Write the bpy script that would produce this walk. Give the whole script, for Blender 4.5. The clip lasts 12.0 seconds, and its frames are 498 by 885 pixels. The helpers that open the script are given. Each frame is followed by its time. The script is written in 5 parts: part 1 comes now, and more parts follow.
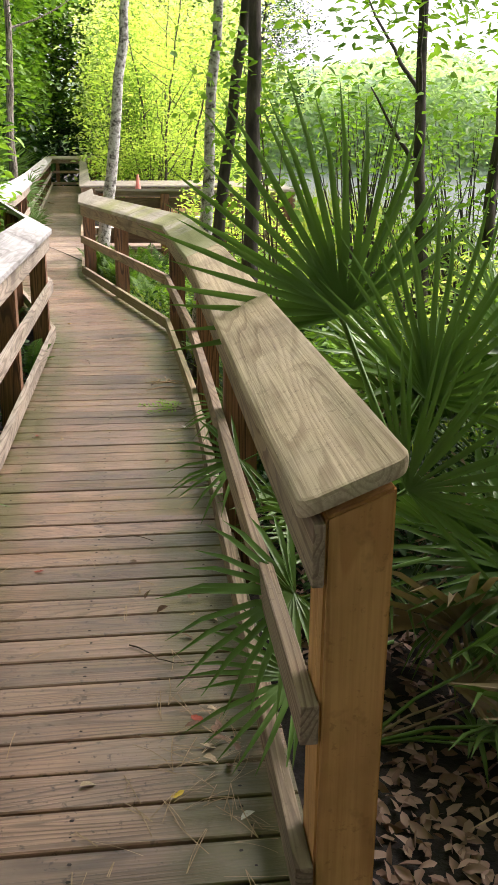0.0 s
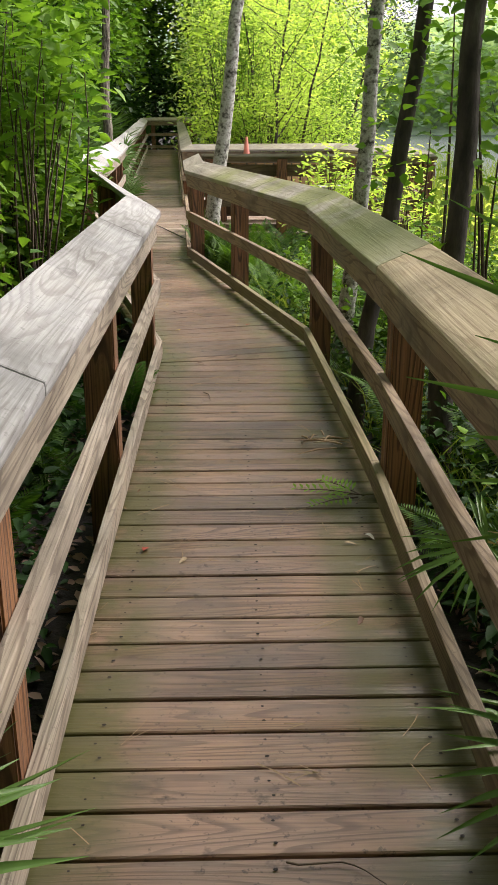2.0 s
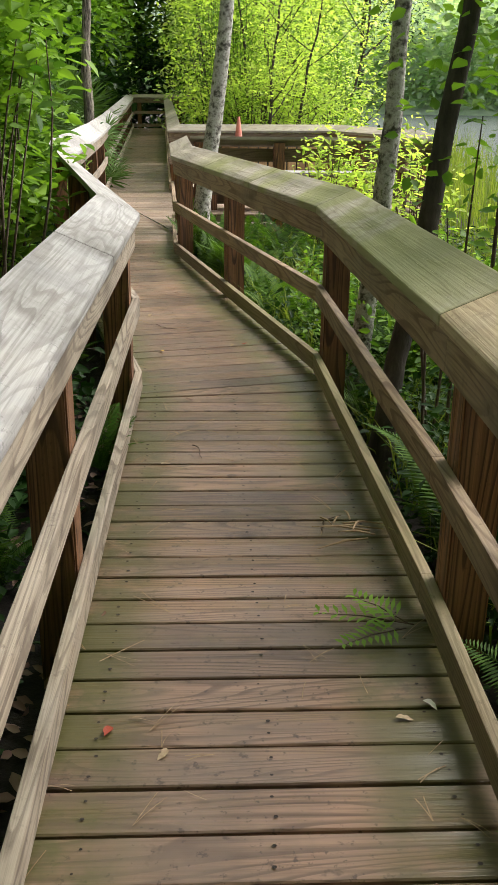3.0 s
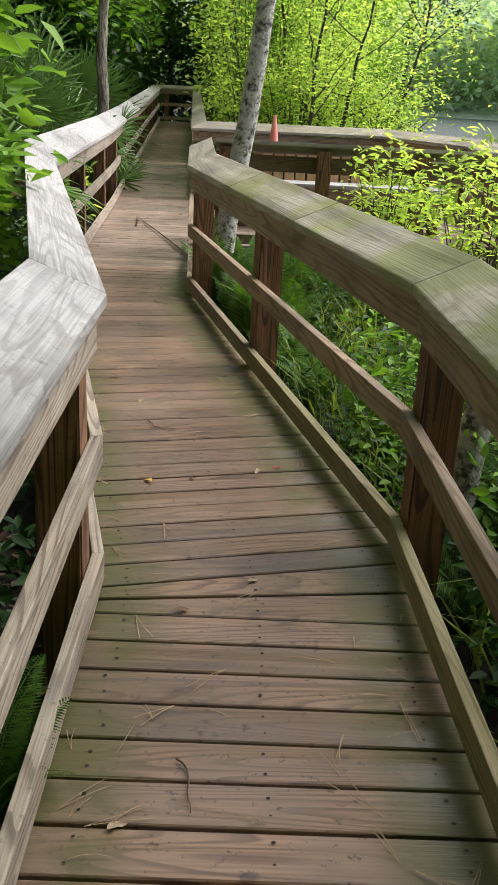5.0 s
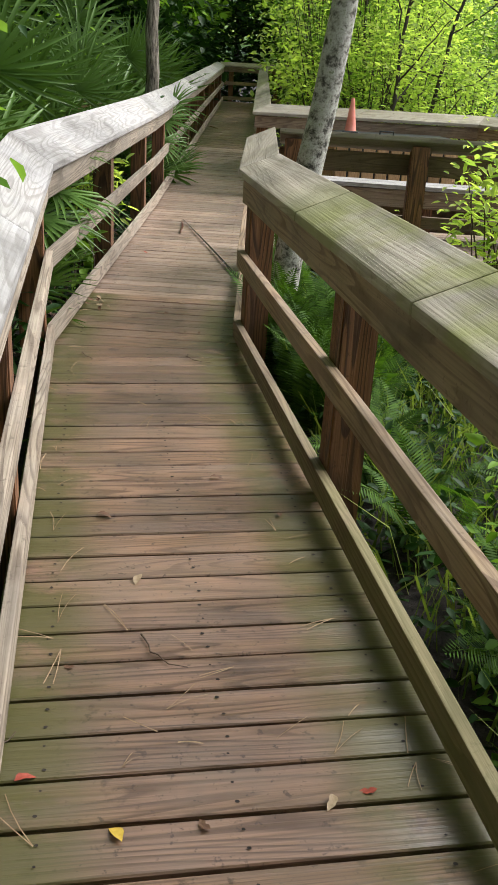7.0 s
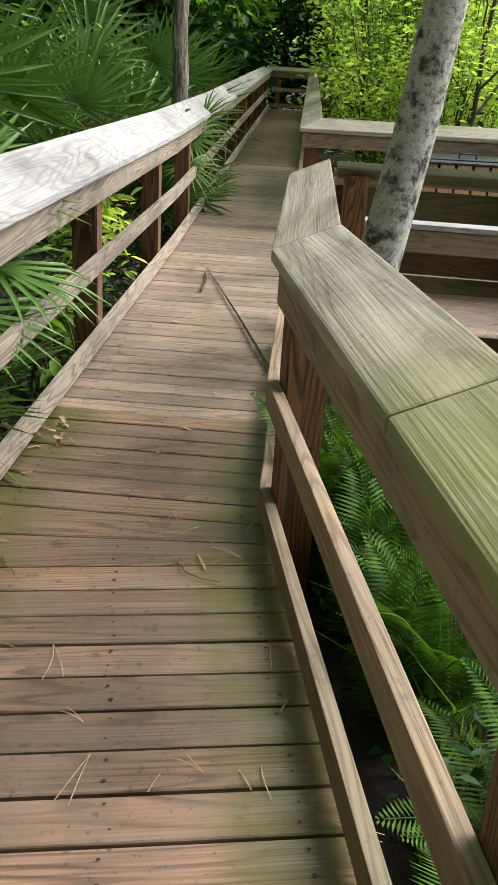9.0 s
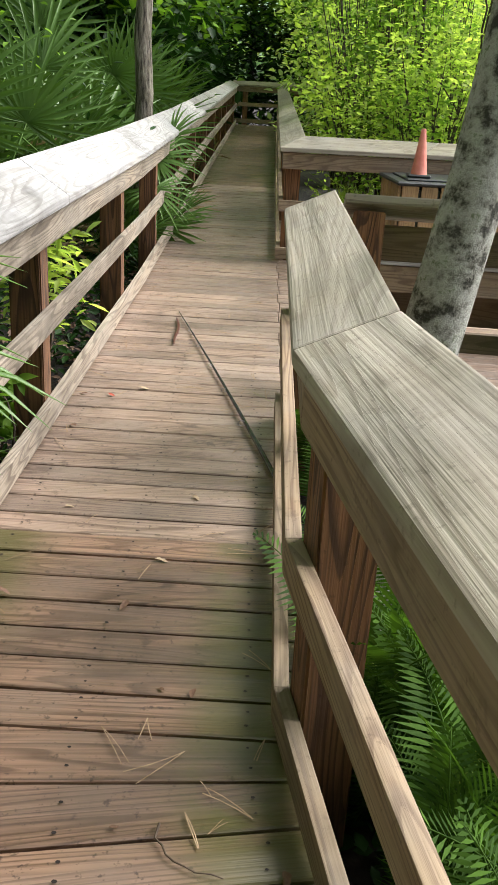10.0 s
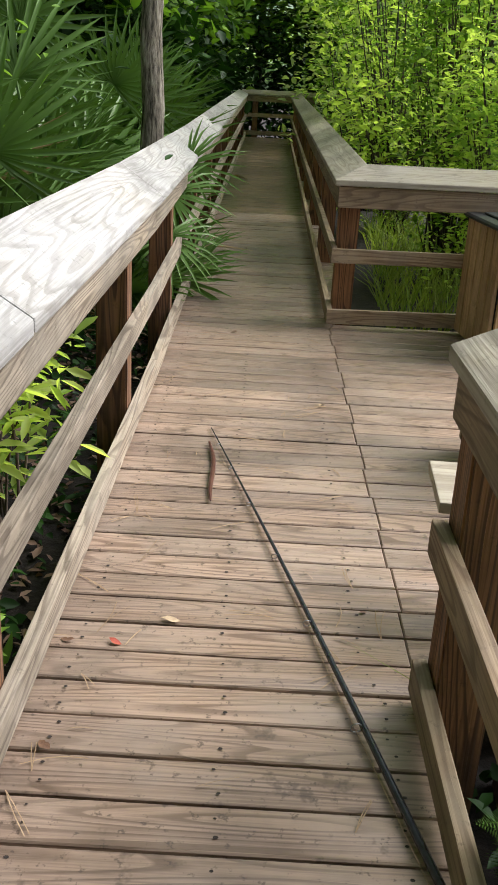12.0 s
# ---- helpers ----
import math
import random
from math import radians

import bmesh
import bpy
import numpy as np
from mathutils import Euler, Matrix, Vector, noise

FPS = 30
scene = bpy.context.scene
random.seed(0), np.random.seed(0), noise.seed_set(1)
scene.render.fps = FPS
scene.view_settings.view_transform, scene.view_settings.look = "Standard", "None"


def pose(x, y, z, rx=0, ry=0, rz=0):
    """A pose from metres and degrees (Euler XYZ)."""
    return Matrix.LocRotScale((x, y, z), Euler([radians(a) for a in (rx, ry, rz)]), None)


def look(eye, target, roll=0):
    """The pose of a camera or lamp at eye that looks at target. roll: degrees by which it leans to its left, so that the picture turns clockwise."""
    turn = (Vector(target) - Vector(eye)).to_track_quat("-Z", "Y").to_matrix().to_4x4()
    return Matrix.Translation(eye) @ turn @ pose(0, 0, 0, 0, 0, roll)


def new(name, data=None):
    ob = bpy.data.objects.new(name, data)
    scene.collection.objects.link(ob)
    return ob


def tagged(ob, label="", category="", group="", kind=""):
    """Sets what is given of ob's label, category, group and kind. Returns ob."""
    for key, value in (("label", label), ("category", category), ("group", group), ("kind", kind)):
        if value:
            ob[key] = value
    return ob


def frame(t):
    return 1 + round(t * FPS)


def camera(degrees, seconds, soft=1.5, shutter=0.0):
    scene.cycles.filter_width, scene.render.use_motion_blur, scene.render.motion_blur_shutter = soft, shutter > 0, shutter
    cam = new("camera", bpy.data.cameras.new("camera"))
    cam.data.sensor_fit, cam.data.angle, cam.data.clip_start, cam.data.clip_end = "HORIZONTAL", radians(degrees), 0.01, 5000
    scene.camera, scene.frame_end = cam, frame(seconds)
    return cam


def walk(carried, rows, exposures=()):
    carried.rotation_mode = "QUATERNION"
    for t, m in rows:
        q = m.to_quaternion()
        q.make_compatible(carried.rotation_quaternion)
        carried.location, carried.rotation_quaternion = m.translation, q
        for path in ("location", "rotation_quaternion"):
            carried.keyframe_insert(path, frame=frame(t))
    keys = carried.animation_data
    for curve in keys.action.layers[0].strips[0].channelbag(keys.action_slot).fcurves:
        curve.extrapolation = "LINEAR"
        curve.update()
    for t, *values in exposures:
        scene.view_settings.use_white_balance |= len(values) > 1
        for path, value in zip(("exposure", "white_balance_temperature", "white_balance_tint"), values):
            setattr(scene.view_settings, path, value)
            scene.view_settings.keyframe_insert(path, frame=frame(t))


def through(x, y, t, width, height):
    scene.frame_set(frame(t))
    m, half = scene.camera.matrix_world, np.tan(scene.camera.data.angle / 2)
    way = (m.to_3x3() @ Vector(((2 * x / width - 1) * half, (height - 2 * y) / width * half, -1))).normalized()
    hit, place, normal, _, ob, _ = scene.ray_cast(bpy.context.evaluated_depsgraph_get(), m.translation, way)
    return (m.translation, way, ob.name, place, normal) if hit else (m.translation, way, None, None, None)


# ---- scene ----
cam = camera(31.0, 12.0, soft=0.6)
PATH = [
    (0, (-1.137, -0.158, 1.638), (-0.927, 1.735, 1.026), 0.5),
    (0.5, (-1.239, 0.362, 1.614), (-1.247, 2.256, 0.969), 1.1),
    (1, (-1.337, 0.862, 1.609), (-1.373, 2.756, 0.966), 0.4),
    (1.5, (-1.406, 1.425, 1.582), (-1.415, 3.314, 0.923), -0.4),
    (2, (-1.471, 1.996, 1.587), (-1.449, 3.875, 0.902), 0.1),
    (2.5, (-1.527, 2.602, 1.597), (-1.473, 4.475, 0.898), 0.0),
    (3, (-1.523, 3.168, 1.597), (-1.472, 5.031, 0.871), 0.7),
    (5, (-1.56, 5.404, 1.587), (-1.544, 7.263, 0.851), 3.1),
    (5.5, (-1.556, 5.924, 1.57), (-1.577, 7.772, 0.805), 3.4),
    (6, (-1.569, 6.445, 1.571), (-1.583, 8.28, 0.777), 2.6),
    (6.5, (-1.577, 6.926, 1.614), (-1.656, 8.757, 0.813), 3.5),
    (7, (-1.636, 7.472, 1.552), (-1.742, 9.311, 0.772), 3.7),
    (9, (-1.801, 9.713, 1.557), (-2.002, 11.545, 0.779), 3.6),
    (9.5, (-1.93, 10.265, 1.555), (-2.101, 12.12, 0.827), 3.0),
    (10, (-2.037, 10.821, 1.521), (-2.172, 12.671, 0.774), 3.4),
    (10.5, (-2.184, 11.372, 1.51), (-2.287, 13.212, 0.735), 3.3),
    (11, (-2.296, 11.91, 1.532), (-2.407, 13.756, 0.772), 3.7),
    (11.5, (-2.428, 12.402, 1.533), (-2.589, 14.251, 0.787), 4.3),
    (12, (-2.544, 12.874, 1.525), (-2.678, 14.73, 0.792), 3.2),
]
EXPOSURES = [(0, 1.67, 24), (0.5, 1.75, 24), (1.0, 1.65, 23), (1.5, 1.35, 21), (2.0, 1.09, 19), (3.0, 1.03, 14), (5.0, 0.86, 16), (7.0, 0.77, 14), (9.0, 0.93, 12), (10.0, 1.08, 13), (11.0, 0.61, 12), (11.5, 0.71, 12), (12.0, 0.81, 13)]
walk(cam, [(t, look(eye, target, roll)) for t, eye, target, roll in PATH], [(t, stops, 6500 if t < 4 else 6200, tint) for t, stops, tint in EXPOSURES])

# ---- world, sun and exposure ----
world = bpy.data.worlds.new("overcast_sky")
scene.world = world
world.use_nodes = True
wn, wl = world.node_tree.nodes, world.node_tree.links
sky = wn.new("ShaderNodeTexSky")
sky.sky_type, sky.sun_disc = "NISHITA", False
sky.sun_elevation, sky.sun_rotation = radians(45), radians(66)
sky.air_density, sky.dust_density, sky.ozone_density = 1.0, 4.0, 1.0
haze = wn.new("ShaderNodeMix")
haze.data_type = "RGBA"
haze.inputs[0].default_value = 0.7
haze.inputs[7].default_value = (11.0, 11.1, 11.2, 1)
wl.new(sky.outputs[0], haze.inputs[6])
wl.new(haze.outputs[2], wn["Background"].inputs[0])
wn["Background"].inputs[1].default_value = 0.062
sun_data = bpy.data.lights.new("sun", "SUN")
sun_data.energy, sun_data.angle, sun_data.color = 3.9, radians(45), (1.0, 0.97, 0.91)
sun = new("sun", sun_data)
sun.matrix_world = look((18, 17, 20), (0, 9, 0))


# ---- materials ----
def nodes(name):
    m = bpy.data.materials.new(name)
    m.use_nodes = True
    nt = m.node_tree
    return m, nt.nodes, nt.links, nt.nodes["Principled BSDF"]


def node(n, kind, **values):
    k = n.new(kind)
    for key, v in values.items():
        k.inputs[key].default_value = v
    return k


def ramp(n, l, fac, stops):
    r = n.new("ShaderNodeValToRGB")
    e = r.color_ramp.elements
    while len(e) < len(stops):
        e.new(0.5)
    for el, (p, c) in zip(e, stops):
        el.position, el.color = p, (*c, 1)
    l.new(fac, r.inputs[0])
    return r.outputs[0]


def mix(n, l, fac, a, b, kind="MIX"):
    m = n.new("ShaderNodeMix")
    m.data_type, m.blend_type = "RGBA", kind
    for i, v in ((0, fac), (6, a), (7, b)):
        if hasattr(v, "is_linked"):
            l.new(v, m.inputs[i])
        else:
            m.inputs[i].default_value = v if i == 0 else (*v, 1)
    return m.outputs[2]


def wood(name, light, dark, grey, moss=0.0, rough=0.75, grain=7.0, vary=0.25, stain=0.5, ends=0.0, fibres=0.5, ring=0.7, specks=0.5, gloss=0.5):
    """Sawn board: growth rings and fibres run along the board's own x axis, weathering in patches."""
    m, n, l, p = nodes(name)
    co = n.new("ShaderNodeTexCoord")
    info = n.new("ShaderNodeObjectInfo")
    seed = n.new("ShaderNodeVectorMath")
    seed.operation = "SCALE"
    seed.inputs[0].default_value = (7.3, 3.1, 5.7)
    l.new(info.outputs["Random"], seed.inputs["Scale"])
    place = n.new("ShaderNodeVectorMath")
    l.new(co.outputs["Object"], place.inputs[0])
    l.new(seed.outputs[0], place.inputs[1])
    slow = node(n, "ShaderNodeMapping", Scale=(0.34, 4.4, 4.4))
    l.new(place.outputs[0], slow.inputs[0])
    warp = node(n, "ShaderNodeTexNoise", Scale=1.6, Detail=1.0, Roughness=0.35)
    l.new(slow.outputs[0], warp.inputs["Vector"])
    rings = node(n, "ShaderNodeMath")
    rings.operation = "MULTIPLY"
    rings.inputs[1].default_value = grain * 2.8
    l.new(warp.outputs[0], rings.inputs[0])
    frac = n.new("ShaderNodeMath")
    frac.operation = "FRACT"
    l.new(rings.outputs[0], frac.inputs[0])
    fine = node(n, "ShaderNodeMapping", Scale=(2.2, 120.0, 120.0))
    l.new(place.outputs[0], fine.inputs[0])
    fibre = node(n, "ShaderNodeTexNoise", Scale=1.0, Detail=3.0)
    l.new(fine.outputs[0], fibre.inputs["Vector"])
    blot = node(n, "ShaderNodeTexNoise", Scale=3.0, Detail=4.0, Roughness=0.65)
    l.new(place.outputs[0], blot.inputs["Vector"])
    ring_dark = ramp(n, l, frac.outputs[0], [(0.0, (0.1 * ring,) * 3), (0.55, (0.12 * ring,) * 3), (0.78, (ring,) * 3), (0.94, (ring,) * 3), (1.0, (0.1 * ring,) * 3)])
    c = mix(n, l, ring_dark, light, dark)
    c = mix(n, l, ramp(n, l, fibre.outputs[0], [(0.42, (0,) * 3), (0.68, (fibres,) * 3)]), c, dark)
    cells = node(n, "ShaderNodeMapping", Scale=(1.3, 2.6, 2.6))
    l.new(place.outputs[0], cells.inputs[0])
    knot = node(n, "ShaderNodeTexVoronoi", Scale=1.0)
    l.new(cells.outputs[0], knot.inputs["Vector"])
    c = mix(n, l, ramp(n, l, knot.outputs["Distance"], [(0.03, (0.85,) * 3), (0.07, (0.25,) * 3), (0.085, (0.6,) * 3), (0.13, (0,) * 3)]), c, tuple(v * 0.55 for v in dark))
    c = mix(n, l, ramp(n, l, blot.outputs[0], [(0.38, (0,) * 3), (0.66, (stain,) * 3)]), c, grey)
    value = n.new("ShaderNodeMapRange")
    value.inputs["To Min"].default_value, value.inputs["To Max"].default_value = 1 - vary, 1 + vary
    l.new(info.outputs["Random"], value.inputs["Value"])
    hsv = n.new("ShaderNodeHueSaturation")
    l.new(value.outputs[0], hsv.inputs["Value"])
    l.new(c, hsv.inputs["Color"])
    c = hsv.outputs[0]
    where = n.new("ShaderNodeNewGeometry")
    grime = node(n, "ShaderNodeTexNoise", Scale=1.1, Detail=6.0, Roughness=0.62)
    l.new(where.outputs["Position"], grime.inputs["Vector"])
    c = mix(n, l, 1.0, c, ramp(n, l, grime.outputs[0], [(0.3, (0.5, 0.49, 0.47)), (0.5, (1, 1, 1)), (0.72, (1.15, 1.12, 1.07))]), "MULTIPLY")
    if specks:
        for size, low, depth in ((34.0, 0.60, 0.75), (9.0, 0.62, 0.6)):
            dirt = node(n, "ShaderNodeTexNoise", Scale=size, Detail=4.0, Roughness=0.7)
            l.new(place.outputs[0], dirt.inputs["Vector"])
            c = mix(n, l, ramp(n, l, dirt.outputs[0], [(low, (0,) * 3), (low + 0.07, (depth * specks,) * 3)]), c, tuple(v * 0.45 for v in dark))
    if moss:
        geo = n.new("ShaderNodeNewGeometry")
        patch = node(n, "ShaderNodeTexNoise", Scale=1.3, Detail=5.0, Roughness=0.6)
        l.new(geo.outputs["Position"], patch.inputs["Vector"])
        # algae grow on the damp stretch in the middle of the walk
        split = n.new("ShaderNodeSeparateXYZ")
        l.new(geo.outputs["Position"], split.inputs[0])
        reach = node(n, "ShaderNodeMapRange", **{"From Min": 4.5, "From Max": 13.5})
        l.new(split.outputs[1], reach.inputs["Value"])
        damp = ramp(n, l, reach.outputs[0], [(0.0, (0,) * 3), (0.2, (1,) * 3), (0.72, (1,) * 3), (0.8, (0,) * 3)])
        film_of = ramp(n, l, patch.outputs[0], [(0.41, (0,) * 3), (0.52, (moss,) * 3)])
        c = mix(n, l, mix(n, l, 1.0, damp, film_of, "MULTIPLY"), c, (0.20, 0.215, 0.05))
    if ends:
        # green algae on the damp plank ends, darkened to paint in the railing's shade
        sep = n.new("ShaderNodeSeparateXYZ")
        l.new(co.outputs["Object"], sep.inputs[0])
        rng_x = n.new("ShaderNodeFloatCurve")
        curve_map = rng_x.mapping.curves[0]
        curve_map.points[0].location, curve_map.points[1].location = (0.0, 1.0), (1.0, 0.9)
        for px, py in ((0.14, 0.8), (0.34, 0.0), (0.62, 0.0), (0.78, 0.8)):
            curve_map.points.new(px, py)
        rng_x.mapping.update()
        scale_x = n.new("ShaderNodeMath")
        scale_x.operation = "MULTIPLY"
        scale_x.inputs[1].default_value = 1 / 1.22
        l.new(sep.outputs[0], scale_x.inputs[0])
        l.new(scale_x.outputs[0], rng_x.inputs["Value"])
        geo2 = n.new("ShaderNodeNewGeometry")
        spot = node(n, "ShaderNodeTexNoise", Scale=2.2, Detail=5.0, Roughness=0.65)
        l.new(geo2.outputs["Position"], spot.inputs["Vector"])
        both = n.new("ShaderNodeMath")
        both.operation = "MULTIPLY"
        l.new(rng_x.outputs[0], both.inputs[0])
        l.new(ramp(n, l, spot.outputs[0], [(0.35, (0,) * 3), (0.50, (1,) * 3)]), both.inputs[1])
        gain = n.new("ShaderNodeMath")
        gain.operation = "MULTIPLY"
        gain.inputs[1].default_value = ends
        l.new(both.outputs[0], gain.inputs[0])
        c = mix(n, l, gain.outputs[0], c, (0.078, 0.075, 0.017))
    l.new(c, p.inputs["Base Color"])
    p.inputs["Roughness"].default_value = rough
    p.inputs["Specular IOR Level"].default_value = gloss
    add = n.new("ShaderNodeMath")
    l.new(fibre.outputs[0], add.inputs[0])
    l.new(frac.outputs[0], add.inputs[1])
    bump = node(n, "ShaderNodeBump", Strength=0.6, Distance=0.004)
    l.new(add.outputs[0], bump.inputs["Height"])
    l.new(bump.outputs[0], p.inputs["Normal"])
    return m


def leafy(name, a, b, rough=0.55, through=0.35, spread=0.5):
    """Living leaves: colour varies leaf by leaf, part of the light passes through."""
    m, n, l, p = nodes(name)
    geo = n.new("ShaderNodeNewGeometry")
    patch = node(n, "ShaderNodeTexNoise", Scale=0.9, Detail=2.0)
    l.new(geo.outputs["Position"], patch.inputs["Vector"])
    fac = n.new("ShaderNodeMath")
    fac.operation = "MULTIPLY_ADD"
    fac.inputs[1].default_value = spread
    l.new(geo.outputs["Random Per Island"], fac.inputs[0])
    l.new(patch.outputs[0], fac.inputs[2])
    c = ramp(n, l, fac.outputs[0], [(0.3, a), (1.05, b)])
    l.new(c, p.inputs["Base Color"])
    p.inputs["Roughness"].default_value = rough
    p.inputs["Specular IOR Level"].default_value = 0.22
    tr = n.new("ShaderNodeBsdfTranslucent")
    l.new(mix(n, l, 1.0, c, (1.5, 1.6, 0.7), "MULTIPLY"), tr.inputs[0])
    both = n.new("ShaderNodeMixShader")
    both.inputs[0].default_value = through
    l.new(p.outputs[0], both.inputs[1])
    l.new(tr.outputs[0], both.inputs[2])
    l.new(both.outputs[0], n["Material Output"].inputs[0])
    return m


def rough_mat(name, stops, scale, rough=0.9, bump=0.4, metal=0.0, detail=6.0, stretch=(1, 1, 1), distance=0.02):
    m, n, l, p = nodes(name)
    co = n.new("ShaderNodeTexCoord")
    mp = node(n, "ShaderNodeMapping", Scale=stretch)
    l.new(co.outputs["Object"], mp.inputs[0])
    t = node(n, "ShaderNodeTexNoise", Scale=scale, Detail=detail, Roughness=0.65 if detail < 10 else 0.72)
    l.new(mp.outputs[0], t.inputs["Vector"])
    l.new(ramp(n, l, t.outputs[0], stops), p.inputs["Base Color"])
    p.inputs["Roughness"].default_value, p.inputs["Metallic"].default_value = rough, metal
    b = node(n, "ShaderNodeBump", Strength=bump, Distance=distance)
    l.new(t.outputs[0], b.inputs["Height"])
    l.new(b.outputs[0], p.inputs["Normal"])
    return m


DECK = wood("deck_plank_wood", (0.345, 0.21, 0.137), (0.092, 0.048, 0.028), (0.215, 0.15, 0.107), vary=0.24, ends=1.0, specks=1.0, fibres=0.6, ring=0.75, stain=0.75, rough=0.42, gloss=0.75)
DECK_DRY = wood("dry_deck_plank_wood", (0.37, 0.262, 0.193), (0.12, 0.075, 0.05), (0.275, 0.215, 0.17), vary=0.24, specks=1.0, fibres=0.6, ring=0.8, stain=0.7, rough=0.42, gloss=0.75)
CAP = wood("weathered_cap_wood", (0.39, 0.35, 0.275), (0.17, 0.135, 0.095), (0.33, 0.305, 0.265), moss=0.75, grain=6, vary=0.1, rough=0.6, fibres=0.4, ring=0.6)
CAP_TAN = wood("newer_tan_cap_wood", (0.50, 0.40, 0.255), (0.24, 0.17, 0.095), (0.44, 0.365, 0.25), grain=5, vary=0.05)
POST_NEW = wood("newer_orange_post_wood", (0.55, 0.29, 0.09), (0.36, 0.16, 0.045), (0.48, 0.27, 0.10), grain=3, vary=0.05, stain=0.3)
CAP_PALE = wood("pale_cap_wood", (0.43, 0.42, 0.405), (0.21, 0.195, 0.178), (0.36, 0.36, 0.365), grain=6, vary=0.1, fibres=0.7, ring=0.7)
RAIL_MOSSY = wood("mossy_kick_board_wood", (0.27, 0.20, 0.125), (0.10, 0.065, 0.036), (0.20, 0.17, 0.12), vary=0.15, fibres=0.65, ring=0.85, moss=0.3)
RAIL_GREY = wood("grey_rail_wood", (0.40, 0.335, 0.255), (0.14, 0.105, 0.075), (0.32, 0.285, 0.235), vary=0.15, fibres=0.7, ring=0.9)
# rail wood darkened to paint in the shade of boards facing away from light
RAIL_SHADED = wood("shaded_rail_wood", (0.20, 0.135, 0.08), (0.09, 0.055, 0.03), (0.16, 0.12, 0.085), vary=0.12)
RAIL = wood("rail_wood", (0.34, 0.25, 0.155), (0.14, 0.085, 0.048), (0.27, 0.225, 0.175), vary=0.18, fibres=0.65, ring=0.85)
POST = wood("post_wood", (0.29, 0.135, 0.058), (0.062, 0.026, 0.012), (0.17, 0.085, 0.046), vary=0.2, stain=0.35, fibres=0.7, ring=0.95)
BOX_WOOD = wood("slat_wood", (0.50, 0.33, 0.16), (0.28, 0.17, 0.08), (0.42, 0.30, 0.18), vary=0.18)
SOIL = rough_mat("leaf_litter", [(0.35, (0.006, 0.0045, 0.004)), (0.6, (0.02, 0.014, 0.011)), (0.78, (0.07, 0.05, 0.04))], 14.0, bump=0.8)
BARK = rough_mat("grey_birch_bark", [(0.40, (0.05, 0.046, 0.038)), (0.45, (0.20, 0.19, 0.16)), (0.50, (0.36, 0.345, 0.31)), (0.57, (0.50, 0.49, 0.45)), (0.63, (0.19, 0.21, 0.13))], 15.0, stretch=(1, 1, 1.1), bump=1.0, detail=14.0)
BARK_DARK = rough_mat("dark_bark", [(0.35, (0.02, 0.017, 0.014)), (0.6, (0.07, 0.055, 0.045)), (0.8, (0.15, 0.14, 0.11))], 12.0, stretch=(1, 1, 0.3), bump=0.8)
BARK_BROWN = rough_mat("ridged_brown_bark", [(0.38, (0.04, 0.034, 0.027)), (0.5, (0.20, 0.17, 0.135)), (0.66, (0.42, 0.38, 0.32))], 34.0, stretch=(1, 1, 0.16), bump=1.0)
TWIG = rough_mat("twig", [(0.3, (0.05, 0.035, 0.025)), (0.7, (0.14, 0.10, 0.07))], 20.0)
LEAF = leafy("broad_leaf", (0.04, 0.12, 0.014), (0.19, 0.34, 0.04))
LEAF_FRESH = leafy("fresh_shrub_leaf", (0.03, 0.10, 0.01), (0.19, 0.33, 0.04), through=0.35, spread=0.7)
# lit copy of the leaf: yellow-green raised to carry the sun's brightness
LEAF_SUNLIT = leafy("sunlit_yellow_green_leaf", (0.09, 0.21, 0.03), (0.50, 0.60, 0.17), through=0.6, spread=0.8)
# paled so that the leaf colour itself gives the distant haze
LEAF_HAZED = leafy("haze_tinted_leaf", (0.23, 0.33, 0.14), (0.52, 0.60, 0.35), through=0.6, spread=0.7)
# shaded copy of the leaf: deep gloom is painted into its colour
LEAF_SHADED = leafy("shaded_forest_leaf", (0.005, 0.019, 0.004), (0.026, 0.075, 0.012), through=0.15)
PALM = leafy("palmetto_blade", (0.007, 0.027, 0.005), (0.105, 0.195, 0.045), spread=0.8, rough=0.3, through=0.14)
FERN = leafy("fern_frond", (0.010, 0.032, 0.004), (0.08, 0.165, 0.02), rough=0.7, through=0.25, spread=0.6)
GRASS = leafy("sedge_blade", (0.08, 0.16, 0.02), (0.26, 0.31, 0.07), through=0.4)
DEAD = leafy("dry_frond", (0.13, 0.09, 0.05), (0.32, 0.24, 0.14), through=0.15)
LITTER = leafy("fallen_leaf", (0.09, 0.04, 0.028), (0.36, 0.24, 0.18), through=0.05)
# aerial haze is mixed into this pale bluish green
FAR_HAZE_LEAF = leafy("haze_tinted_far_leaf", (0.22, 0.33, 0.23), (0.42, 0.53, 0.38), through=0.45)


# ---- building helpers ----
def part(name, bm, material, parent=None, label="", m=None):
    me = bpy.data.meshes.new(name)
    bm.to_mesh(me)
    bm.free()
    me.materials.append(material)
    ob = new(name, me)
    if parent:
        ob.parent = parent
    if m is not None:
        ob.matrix_local = m
    if label:
        ob["label"] = label
    return ob


def thing(name, label, category, at=(0, 0, 0), group="", kind=""):
    e = new(name)
    e.location = at
    e.empty_display_size = 0.1
    return tagged(e, label, category, group, kind)


